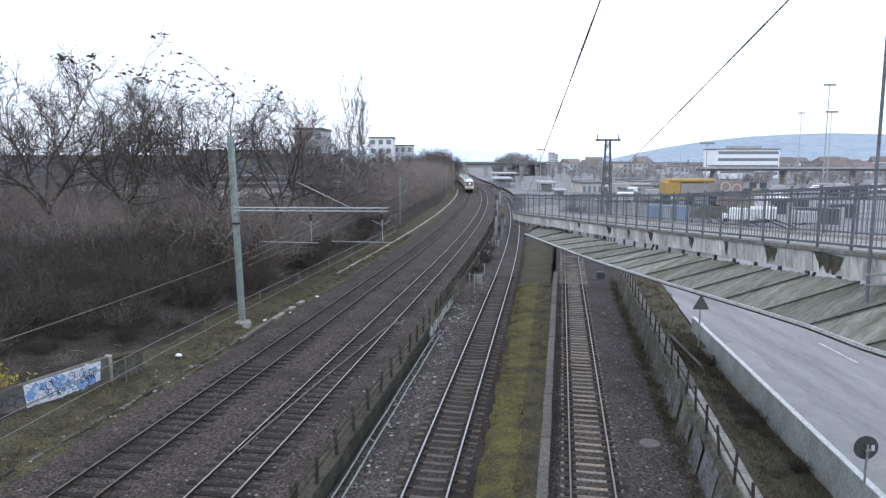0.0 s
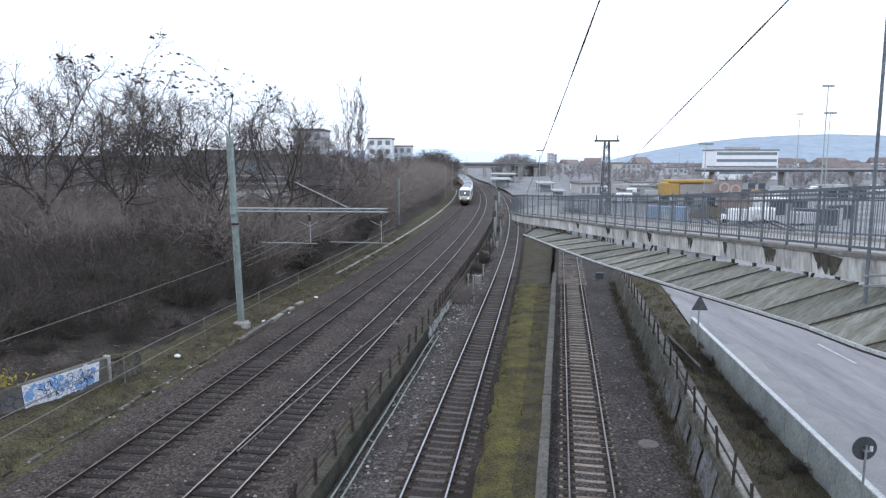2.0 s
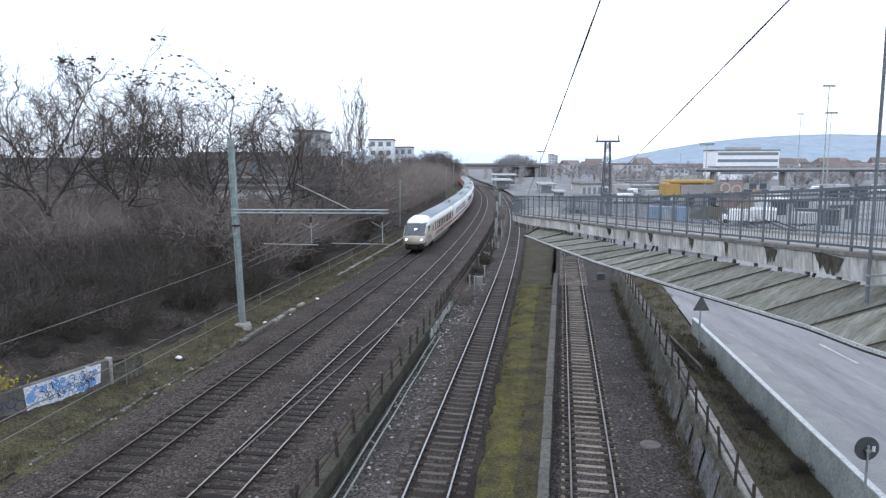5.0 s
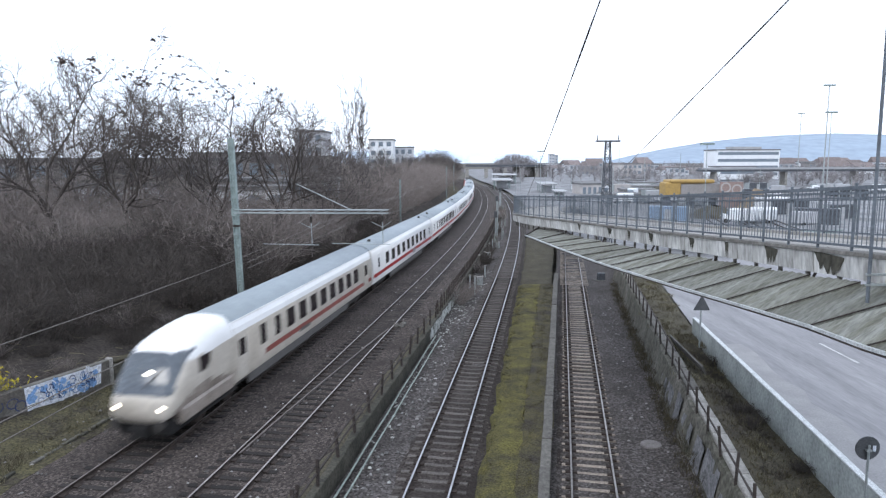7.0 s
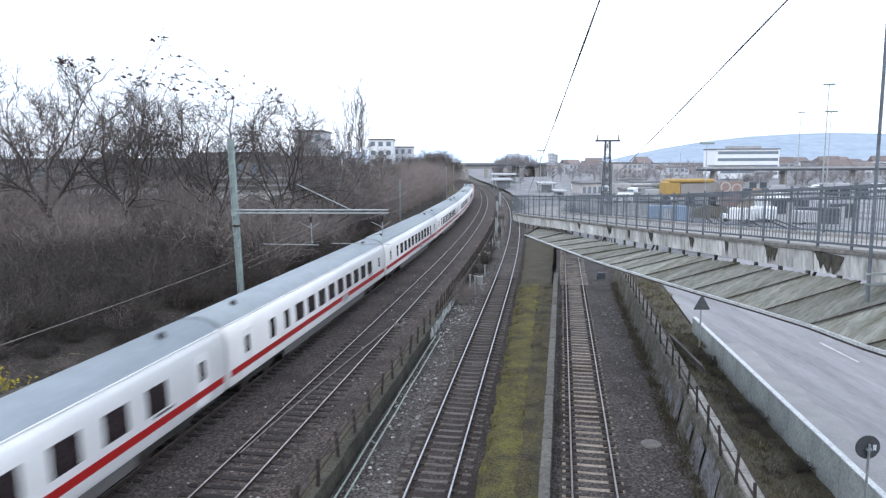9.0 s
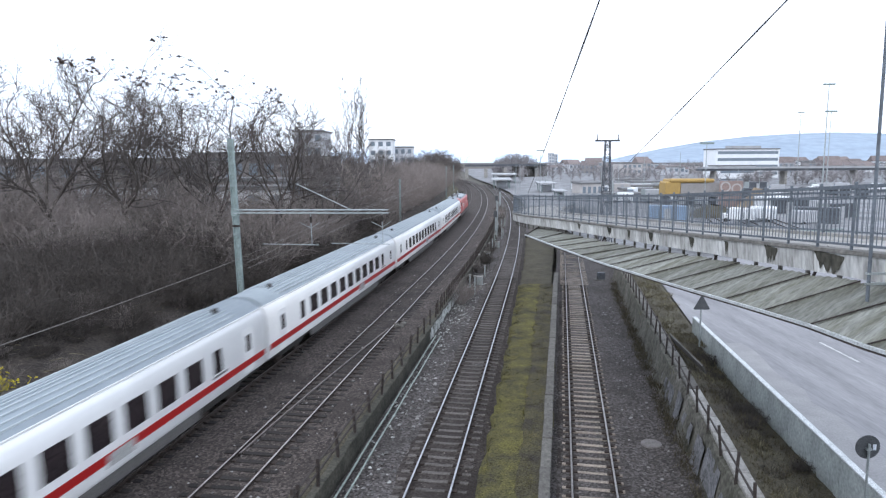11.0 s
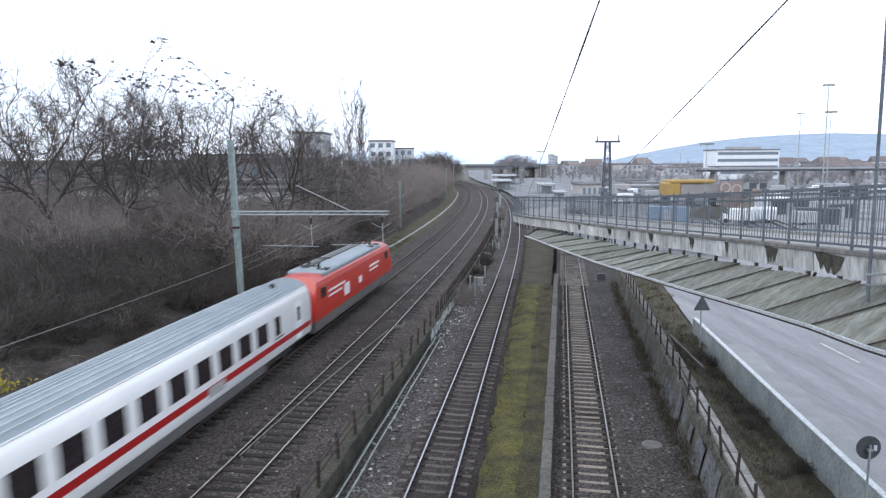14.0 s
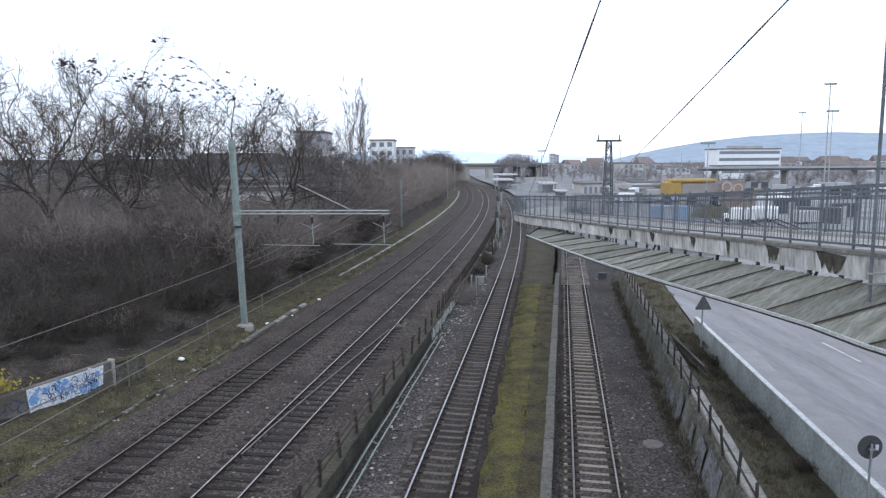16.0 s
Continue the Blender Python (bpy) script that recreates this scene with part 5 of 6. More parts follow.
def tree_mesh(seed, height, limbs=6, counts=(7, 6, 4, 2), spread=(.3, .75), trunk=.2, bole=.3, first=.72, ratio=.42, sub_angle=(.45, 1.05), arch=.07, bend=.2):
    """A short bole that parts into crooked arching limbs, each with boughs, branches and fine twigs."""
    rng = random.Random(seed)
    wood_v, wood_f, twig_v, twig_f, tips = [], [], [], [], []
    start = limb(wood_v, wood_f, Vector((0, 0, -.5)), Vector((rng.gauss(0, .15), rng.gauss(0, .15), 1)).normalized(), height * bole, trunk, 8, 5, rng, .12, tip=.75)

    def grow(pts, level, length):
        if level >= len(counts):
            tips.append(pts[-1][0])
            return
        for i in range(counts[level]):
            u = .2 + .8 * (i + rng.random()) / counts[level]
            k = min(len(pts) - 1, max(1, int(u * (len(pts) - 1) + .5)))
            p, d, r = pts[k]
            dd = (outward(d, rng.uniform(*sub_angle), rng) + Vector((0, 0, .18))).normalized()
            ln = length * rng.uniform(.6, 1.2) * (1.15 - .4 * u)
            v, f = (wood_v, wood_f) if level == 0 else (twig_v, twig_f)
            thin = (.04, .023, .0145, .0105)[level]
            q = limb(v, f, p, dd, ln, max(thin, r * (.6, .5, .5, .6)[level]), (5, 4, 3, 3)[level], (6, 4, 3, 2)[level], rng, (.26, .26, .26, .2)[level], .02, tip=.35)
            grow(q, level + 1, length * (.5, .5, .55, .5)[level])
    for i in range(limbs):
        p, d, r = start[-1] if i < limbs * .6 else start[-2]
        a = 6.283 * (i + rng.uniform(-.3, .3)) / limbs
        t = rng.uniform(*spread)
        dd = Vector((math.sin(t) * math.cos(a), math.sin(t) * math.sin(a), math.cos(t)))
        q = limb(wood_v, wood_f, p, dd, height * first * rng.uniform(.75, 1.05), r * rng.uniform(.45, .75), 6, 10, rng, bend, arch, tip=.2)
        grow(q, 0, height * ratio * first)
    # bring the crown to the stated height
    top = sorted(p.z for p in tips)[int(len(tips) * .98)]
    k = height / top
    wood_v, twig_v, tips = [v * k for v in wood_v], [v * k for v in twig_v], [p * k for p in tips]
    return wood_v, wood_f, twig_v, twig_f, tips, rng


def make_tree(seed, height, label, leaves=0, name="bare_tree", **k):
    wv, wf, tv, tf, tips, rng = tree_mesh(seed, height, **k)
    t = thing(name, label, "tree", "bare trees")
    raw("trunk", wv, wf, "bark", t, smooth=True)
    raw("crown", tv, tf, "crown_twig", t, "bare branching twigs")
    if leaves:
        top = sorted(tips, key=lambda p: -p.z - .3 * p.x)[int(len(tips) * .01): int(len(tips) * .14)]
        v, f = [], []
        for _ in range(leaves):
            c = rng.choice(top)
            for _ in range(4):
                p = c + Vector((rng.gauss(0, .1), rng.gauss(0, .1), rng.gauss(0, .06)))
                a, b = Vector((rng.gauss(0, .1), rng.gauss(0, .1), rng.gauss(0, .05))), Vector((rng.gauss(0, .05), rng.gauss(0, .05), rng.gauss(0, .05)))
                n = len(v)
                v += [p - a, p + b, p + a, p - b, p + Vector((0, 0, .03))]
                f += [(n, n + 1, n + 4), (n + 1, n + 2, n + 4), (n + 2, n + 3, n + 4), (n + 3, n, n + 4)]
        tagged(raw("dry_foliage", v, f, "dry_leaf", t, "dry brown leaf clusters left at the top"), kind="stuff")
    return t


def left_ground(y, o):
    zs = [(-120, 3.0), (-60, 3.4), (-34, 3.3), (-24, 3.0), (-17, 2.4), (-12, 1.6), (-9, .9), (-7.6, .4), (-6.7, .05), (0, -.2)]
    return float(np.interp(o, [a for a, _ in zs], [b for _, b in zs]))


def stand(ob, x, y, turn=0, size=1.0, first=False):
    o = (x - line_x(y)) * math.cos(math.atan(line_slope(y)))
    m = Matrix.Translation((x, y, left_ground(y, o) - .1)) @ Matrix.Rotation(turn, 4, "Z") @ Matrix.Scale(size, 4)
    if first:
        ob.matrix_basis = m
        return ob
    return copy_thing(ob, m)


def build_trees():
    rng = random.Random(77)
    big = [make_tree(11, 17.4, "tall bare tree with dry leaf remains behind dark bushes", 160, counts=(7, 6, 4, 2), trunk=.28, bole=.3, spread=(.45, 1.1), limbs=7, first=.78),
           make_tree(23, 16.2, "tall bare tree with dry leaf remains behind dark bushes", 80, limbs=5, trunk=.26, bole=.3, spread=(.25, .8), first=.74),
           make_tree(35, 14.0, "bare tree with many spreading stems", 0, limbs=5, trunk=.24, bole=.24, spread=(.35, .95)),
           make_tree(47, 12.0, "bare tree with many spreading stems", 0, limbs=6, trunk=.19, bole=.16, spread=(.3, .95))]
    # x at y, which tree, size
    rows = [(-28.2, 60, 0, 1.0), (-22.3, 63, 1, 1.0), (-34.2, 60, 2, 1.2), (-31.2, 68, 3, 1.1), (-38.5, 70, 3, 1.1), (-41.5, 63, 3, .92), (-18.3, 68, 2, .95), (-47, 64, 2, .85),
            (-18.5, 84, 2, .82), (-15.5, 90, 3, .85), (-13.5, 99, 3, .72), (-25.3, 70, 3, 1.1),
            (-18, 104, 3, .9), (-15, 114, 2, .62), (-37, 84, 2, 1.0), (-14.3, 78, 3, .66), (-16.5, 126, 3, .85), (-20, 120, 2, .85), (-13, 140, 3, .72),
            (-26, 112, 3, 1.0), (-52, 78, 2, 1.05)]
    used = set()
    for x, y, k, size in rows:
        stand(big[k], x, y, rng.uniform(0, 6.28) if k in used else 0, size, first=k not in used)
        used.add(k)
    # the slim poplars
    pop = make_tree(59, 24, "tall slim bare poplar above the bushes", 0, name="poplar", limbs=6, counts=(9, 5, 4), spread=(.01, .05), trunk=.1, bole=.22, first=.74, ratio=.16,
                    sub_angle=(.15, .4), arch=.1, bend=.05)
    stand(pop, -22.4, 160, 0, 1.12, True)
    for x, y, s in ((-20.6, 161, 1.0), (-19.0, 163, .97)):
        stand(pop, x, y, rng.uniform(0, 6), s)


M["crown_twig"] = mat("crown_twig", (.135, .12, .114), (.085, .076, .072), .6, .95, vary=.25)
build_trees()


def bush_mesh(seed, stems, height, spread):
    rng = random.Random(seed)
    v, f, tv, tf = [], [], [], []
    for _ in range(stems):
        a, r = rng.uniform(0, 6.28), spread * math.sqrt(rng.random()) * .8
        p = Vector((r * math.cos(a), r * math.sin(a), -.2))
        lean = rng.uniform(.1, 1.3)
        d = Vector((lean * math.cos(a + rng.gauss(0, .6)), lean * math.sin(a + rng.gauss(0, .6)), 1)).normalized()
        pts = limb(v, f, p, d, height * rng.uniform(.55, 1.1), rng.uniform(.014, .028), 3, 3, rng, .32, -.03, tip=.4)
        for q, dd, rr in pts[1:]:
            for _ in range(2):
                limb(tv, tf, q, outward(dd, rng.uniform(.4, 1.5), rng), rng.uniform(.5, 1.3) * height / 3.6, .013, 3, 1, rng, .2, tip=.3)
    return v, f, tv, tf


def make_bush(name, seed, stems, height, spread, material, label, group):
    v, f, tv, tf = bush_mesh(seed, stems, height, spread)
    b = thing(name, label, name, group)
    raw("stem_mass", v, f, material, b)["kind"] = "stuff"
    raw("twig_mass", tv, tf, material, b)["kind"] = "stuff"
    return b


def build_bushes():
    rng = random.Random(101)
    kinds = []
    for i, (stems, h, sp, mt) in enumerate(((120, 3.6, 1.7, "twig_dark"), (110, 4.4, 1.7, "twig"), (125, 2.8, 1.9, "twig_dark"), (130, 5.0, 2.0, "twig"))):
        kinds.append(make_bush("shrub", 200 + i, stems, h, sp, mt, "dense leafless brown shrub on the embankment", "shrubs on the embankment"))
    used = set()

    def plant(o, y, k, size):
        p = off(y, o)
        stand(kinds[k], p.x, p.y, rng.uniform(0, 6.28), size, first=k not in used)
        used.add(k)
    n = 0
    # a near, dense belt and a taller belt behind it
    y = 16.0
    while y < 105:
        for o in (-9.2, -12.3, -15.8, -19.8):
            if y < 34 and o > -10:
                continue
            plant(o + rng.uniform(-1.2, 1.2), y + rng.uniform(-1.4, 1.4), rng.choice((0, 0, 2, 0) if y < 62 else (0, 1, 2, 1)) if o > -11 else rng.choice((0, 0, 2, 0) if y < 62 else (1, 1, 3)), rng.uniform(.75, 1.1) * (.8 if o > -11 else 1.0))
            n += 1
        y += 2.9
    y = 104.0
    while y < 300:
        for o in (-12, -16.5, -21.5):
            plant(o + rng.uniform(-1.5, 1.5), y + rng.uniform(-2, 2), rng.choice((1, 3, 3)), rng.uniform(1.3, 1.8))
            n += 1
        y += 6.0
    # taller growth behind, in front of the buildings
    for i in range(12):
        plant(rng.uniform(-42, -20), rng.uniform(48, 96), rng.choice((1, 3, 3)), rng.uniform(.9, 1.6))
    # low brambles on the bank behind the sprayed wall and along the verge
    for i in range(60):
        y = rng.uniform(19, 62)
        p = off(y, rng.uniform(-13, -7.2))
        stand(kinds[rng.choice((0, 2, 2, 1))], p.x, p.y, rng.uniform(0, 6.28), rng.uniform(.16, .42))
    # a tall thin brush between the stems of the trees
    for i in range(30):
        far = i > 23
        x, y = rng.uniform(-50, -15), rng.uniform(76, 98) if far else rng.uniform(55, 72)
        stand(kinds[rng.choice((1, 3, 3))], x, y, rng.uniform(0, 6.28), rng.uniform(1.8, 2.3) if far else rng.uniform(1.1, 1.6))
    # scrub that has taken hold along the low wall
    for i in range(48):
        y = rng.uniform(50, 150)
        p = off(y, rng.uniform(7.3, 8.6))
        copy_thing(kinds[rng.choice((0, 1, 2))], Matrix.Translation((p.x, p.y, -.6)) @ Matrix.Rotation(rng.uniform(0, 6), 4, "Z") @ Matrix.Scale(rng.uniform(.18, .38), 4))
    for o, y, size in ((-5.5, 296, 2.6), (-8, 300, 2.9), (-11, 292, 2.6), (-4.6, 306, 2.3), (-6, 318, 2.6), (-14, 300, 2.4), (-5.2, 330, 2.6), (-9, 312, 3.0), (-5, 345, 2.8), (-18, 285, 2.3),
                       (-7, 285, 2.0), (-5, 360, 2.8), (-5, 378, 2.8)):
        plant(o - 3.5, y, rng.choice((1, 3)), size)


build_bushes()


def build_far_trees():
    """The round bare crowns where the line bends out of sight."""
    rng = random.Random(55)
    t = make_tree(71, 13, "broad dark bare tree beside the bend", 0, limbs=10, counts=(8, 6, 5), spread=(.15, 1.1), trunk=.4, bole=.15)
    for i, (x, y, s) in enumerate(((0.5, 296, 1.05), (-3.5, 292, .95), (2.6, 302, .85), (-7, 300, .8), (-12, 290, .75), (-1, 312, 1.0), (3.2, 330, .9), (-6, 330, 1.0),
                                   (-17, 280, .8), (-9, 262, .7), (-1.5, 345, 1.1), (-14, 240, .75), (-12, 215, .7), (-24, 250, .9))):
        stand(t, x, y, rng.uniform(0, 6.28), s, first=i == 0)


build_far_trees()


def build_ground_plants():
    rng = random.Random(5)

    def blades(name, places, h, label, material="grass"):
        v, f = [], []
        for p in places:
            for _ in range(7):
                q = p + Vector((rng.gauss(0, .1), rng.gauss(0, .1), -.03))
                d = Vector((rng.gauss(0, .5), rng.gauss(0, .5), 1)).normalized() * rng.uniform(.5, 1.2) * h
                w = Vector((rng.gauss(0, 1), rng.gauss(0, 1), 0)).normalized() * .014
                n = len(v)
                v += [q - w, q + w, q + Vector((w.y, -w.x, 0)), q + d]
                f += [(n, n + 1, n + 3), (n + 1, n + 2, n + 3), (n + 2, n, n + 3)]
        tagged(raw(name, v, f, material), label, "grass", kind="stuff")
    places = []
    for _ in range(2600):
        y = rng.uniform(14, 95)
        o = rng.uniform(-7.5, -3.4)
        places.append(off(y, o, -.22 + max(0, -o - 5) * .12))
    blades("grass", places, .2, "short dull winter grass on the verge")
    heads = [(rng.uniform(15, 90), rng.uniform(-6.9, -3.8)) for _ in range(70)]
    places = []
    for y, o in heads:
        for _ in range(18):
            q = o + rng.gauss(0, .22)
            places.append(off(y + rng.gauss(0, .5), q, -.24 + max(0, -q - 5) * .12))
    blades("dry_straw", places, .22, "pale dry straw tufts on the verge", "straw")
    places = []
    for _ in range(2000):
        y = rng.uniform(9, 58)
        a, b = t4(y, 4.5), road(min(y, 36), -.25) + Vector((.19 * max(0, y - 36), 0, 0))
        u = rng.random()
        p = a.lerp(b, u)
        low = 1.05 - .5 * u if y < 34 else 1.0
        places.append(Vector((p.x, y, low)))
    blades("grass", places[:1300], .2, "rank dead grass behind the retaining wall")
    clumps = [rng.choice(places) for _ in range(26)]
    straw = [c + Vector((rng.gauss(0, .3), rng.gauss(0, .4), 0)) for c in clumps for _ in range(26)]
    blades("dry_straw", straw, .24, "pale dry straw tufts behind the retaining wall", "straw")
    places = [t4(rng.uniform(8, 58), rng.uniform(3.1, 3.5), -.7 + rng.uniform(0, .9)) for _ in range(700)]
    blades("weeds", places, .3, "dark weeds along the foot of the wall", "weed")
    places = []
    for _ in range(1500):
        y = rng.uniform(8, 57)
        places.append(plat(y, rng.uniform(.03, .76), -.27))
    places += [plat(rng.uniform(8, 58), min(.93, max(.02, rng.gauss(.5, .17))), -.265) for _ in range(2200)]
    places += [plat(rng.uniform(8, 58), min(.92, max(.5, rng.gauss(.62, .11))), -.265) for _ in range(1500)]
    weeds = []
    for _ in range(60):
        y, u = rng.uniform(9, 57), rng.uniform(.08, .85)
        weeds += [plat(y + rng.gauss(0, .35), min(.93, max(.02, u + rng.gauss(0, .07))), -.26) for _ in range(16)]
    blades("weeds", weeds, .1, "brown withered weeds on the mossy platform", "weed")
    blades("moss_tufts", places, .08, "moss and low tufts on the platform", "moss")
    # dark bushes in the strip by the road
    k = []
    for i in range(2):
        k.append(make_bush("bramble", 300 + i, 50, .9, .7, "twig_dark", "low dark bramble in the strip beside a parapet", "brambles"))
    used = set()
    for i in range(46):
        y = rng.uniform(12, 33)
        p = t4(y, 4.4).lerp(road(y, 0), rng.uniform(.2, .85))
        m = Matrix.Translation((p.x, y, .7)) @ Matrix.Rotation(rng.uniform(0, 6), 4, "Z") @ Matrix.Scale(rng.uniform(.45, .95), 4)
        ob = k[i % 2]
        if i % 2 in used:
            copy_thing(ob, m)
        else:
            ob.matrix_basis = m
            used.add(i % 2)
    # yellow bloom by the sprayed wall
    v, f = [], []
    for _ in range(260):
        c = Vector((rng.gauss(-18.9, .55), rng.gauss(26.7, .45), 1.35 + abs(rng.gauss(0, .22))))
        a, b = Vector((rng.gauss(0, .06), rng.gauss(0, .06), rng.gauss(0, .05))), Vector((rng.gauss(0, .05), rng.gauss(0, .05), rng.gauss(0, .05)))
        n = len(v)
        v += [c - a, c + b, c + a, c + Vector((0, 0, .05))]
        f += [(n, n + 1, n + 3), (n + 1, n + 2, n + 3), (n, n + 2, n + 1)]
    fl = thing("flowering_shrub", "small shrub with bright yellow bloom behind a wall", "shrub")
    tagged(raw("bloom", v, f, "yellow_flower", fl), kind="stuff")
    bv, bf, _, _ = bush_mesh(333, 30, 1.1, .5)
    stems = raw("stems", bv, bf, "twig", fl)
    stems.matrix_basis = pose(-18.9, 26.8, .5)
    v, f = [], []
    for _ in range(130):
        y, o = rng.uniform(18, 60), rng.uniform(-12, -6.8)
        a = rng.uniform(0, 6.28)
        limb(v, f, off(y, o, left_ground(y, o) + .05), Vector((math.cos(a), math.sin(a), rng.uniform(0, .25))).normalized(), rng.uniform(.5, 2.2), .02, 4, 4, rng, .15)
    tagged(raw("dead_wood", v, f, "straw"), "fallen sticks and dead stems on the bank", "dead wood", kind="stuff")
    # rubble and litter
    v, f = [], []
    for i in range(1000):
        u = rng.random()
        if u < .35:
            p, s = off(rng.uniform(12, 70), rng.uniform(8.5, 9.5), -.74), rng.uniform(.03, .11)
        elif u < .6:
            p, s = off(rng.uniform(14, 70), rng.uniform(2.0, 7.2), -.12), rng.uniform(.03, .08)
        elif u < .8:
            p, s = t4(rng.uniform(10, 55), rng.uniform(1.6, 3.1), -.72), rng.uniform(.03, .08)
        else:
            p, s = off(rng.uniform(14, 80), rng.uniform(-5, -2.2), -.2), rng.uniform(.03, .09)
        n = len(v)
        for dx, dy, dz in ((-1, -.6, 0), (.8, -1, 0), (1, .8, 0), (-.7, 1, 0), (.1, 0, .9)):
            v.append(p + Vector((dx, dy, dz)) * s * rng.uniform(.6, 1.2))
        f += [(n, n + 1, n + 4), (n + 1, n + 2, n + 4), (n + 2, n + 3, n + 4), (n + 3, n, n + 4)]
    v2, f2 = [], []
    for i in range(520):
        p, s = off(rng.choice((rng.uniform(14, 66), rng.gauss(52, 9))), 7.8 + abs(rng.gauss(0, .55)), -.77), rng.uniform(.025, .095)
        n = len(v2)
        for dx, dy, dz in ((-1, -.6, 0), (.8, -1, 0), (1, .8, 0), (-.7, 1, 0), (.1, 0, .9)):
            v2.append(p + Vector((dx, dy, dz)) * s * rng.uniform(.6, 1.2))
        f2 += [(n, n + 1, n + 4), (n + 1, n + 2, n + 4), (n + 2, n + 3, n + 4), (n + 3, n, n + 4)]
    v3, f3 = [], []
    for i in range(9000):
        u = rng.random()
        y = 12 + 52 * rng.random() ** 1.4
        if u < .62:
            p = off(y, rng.uniform(-3.0, 7.2), -.15)
        elif u < .82:
            p = off(y, rng.uniform(7.8, 13.0), -.775)
        else:
            p = t4(y, rng.uniform(-1.4, 3.1), -.765)
        r, n = rng.uniform(.022, .05), len(v3)
        for dx, dy, dz in ((-1, -.6, 0), (.8, -1, 0), (1, .8, 0), (-.7, 1, 0), (.1, 0, .9)):
            v3.append(p + Vector((dx, dy, dz)) * r * rng.uniform(.6, 1.2))
        f3 += [(n, n + 1, n + 4), (n + 1, n + 2, n + 4), (n + 2, n + 3, n + 4), (n + 3, n, n + 4)]
    tagged(raw("ballast_stones", v3, f3, "loose_stone"), "loose brown ballast stones lying over the track beds", "ballast", kind="stuff")
    tagged(raw("plaster_rubble", v2, f2, "white_rubble"), "fallen whitish plaster lumps along a wall", "rubble", kind="stuff")
    tagged(raw("rubble", v, f, "rubble"), "loose pale stones and scraps in the ballast", "rubble", kind="stuff")


M["straw"] = mat("dry_straw", (.19, .172, .11), (.1, .088, .058), 1, .95, vary=.4, island=True)
M["weed"] = mat("dark_weed", (.07, .06, .034), (.045, .038, .026), 1, .95, vary=.4, island=True)
M["white_rubble"] = mat("white_rubble", (.4, .4, .38), (.16, .16, .15), .8, .9, vary=.5, island=True)
M["loose_stone"] = mat("loose_ballast", (.13, .11, .1), (.05, .042, .038), .8, .9, vary=.7, island=True)
M["rubble"] = mat("pale_rubble", (.26, .25, .24), (.1, .095, .09), .8, .9, vary=.6, island=True)
build_ground_plants()


# ---- the building ground and the town on the right ----
def house(x, y, w, d, h, floors, cols, wall="plaster", roof="flat", name="house", label="plain pale town building with rows of windows", turn=0.0, z=-1.5, cat="building", strip=False):
    b = thing(name, label, cat, "buildings of the town", Matrix.Translation((x, y, z)) @ Matrix.Rotation(turn, 4, "Z"))
    put("wall", boxed(-w / 2, w / 2, -d / 2, d / 2, 0, h), wall, b)
    if roof == "flat":
        put("roof", boxed(-w / 2 - .3, w / 2 + .3, -d / 2 - .3, d / 2 + .3, h, h + .5), "flat_roof", b)
    else:
        r = h * .45
        raw("roof", [(-w / 2 - .4, -d / 2 - .4, h), (w / 2 + .4, -d / 2 - .4, h), (w / 2 + .4, d / 2 + .4, h), (-w / 2 - .4, d / 2 + .4, h), (-w / 2 - .2, 0, h + r), (w / 2 + .2, 0, h + r)],
            [(0, 1, 5, 4), (2, 3, 4, 5), (3, 0, 4), (1, 2, 5), (3, 2, 1, 0)], "tile_roof", b)
    fh = h / floors
    if strip:
        for k in range(floors):
            put("window_band", boxed(-w / 2 + .6, w / 2 - .6, -d / 2 - .06, -d / 2 + .1, fh * k + fh * .32, fh * k + fh * .75), "glass_hazed", b)
    else:
        me = bpy.data.meshes.new("window")
        bm = boxed(-w / cols * .28, w / cols * .28, -.06, .1, 0, fh * .5)
        bm.to_mesh(me), bm.free()
        me.materials.append(M["glass_hazed"])
        for k in range(floors):
            for i in range(cols):
                share("window", me, pose(-w / 2 + w * (i + .5) / cols, -d / 2, fh * k + fh * .3), b)
    return b


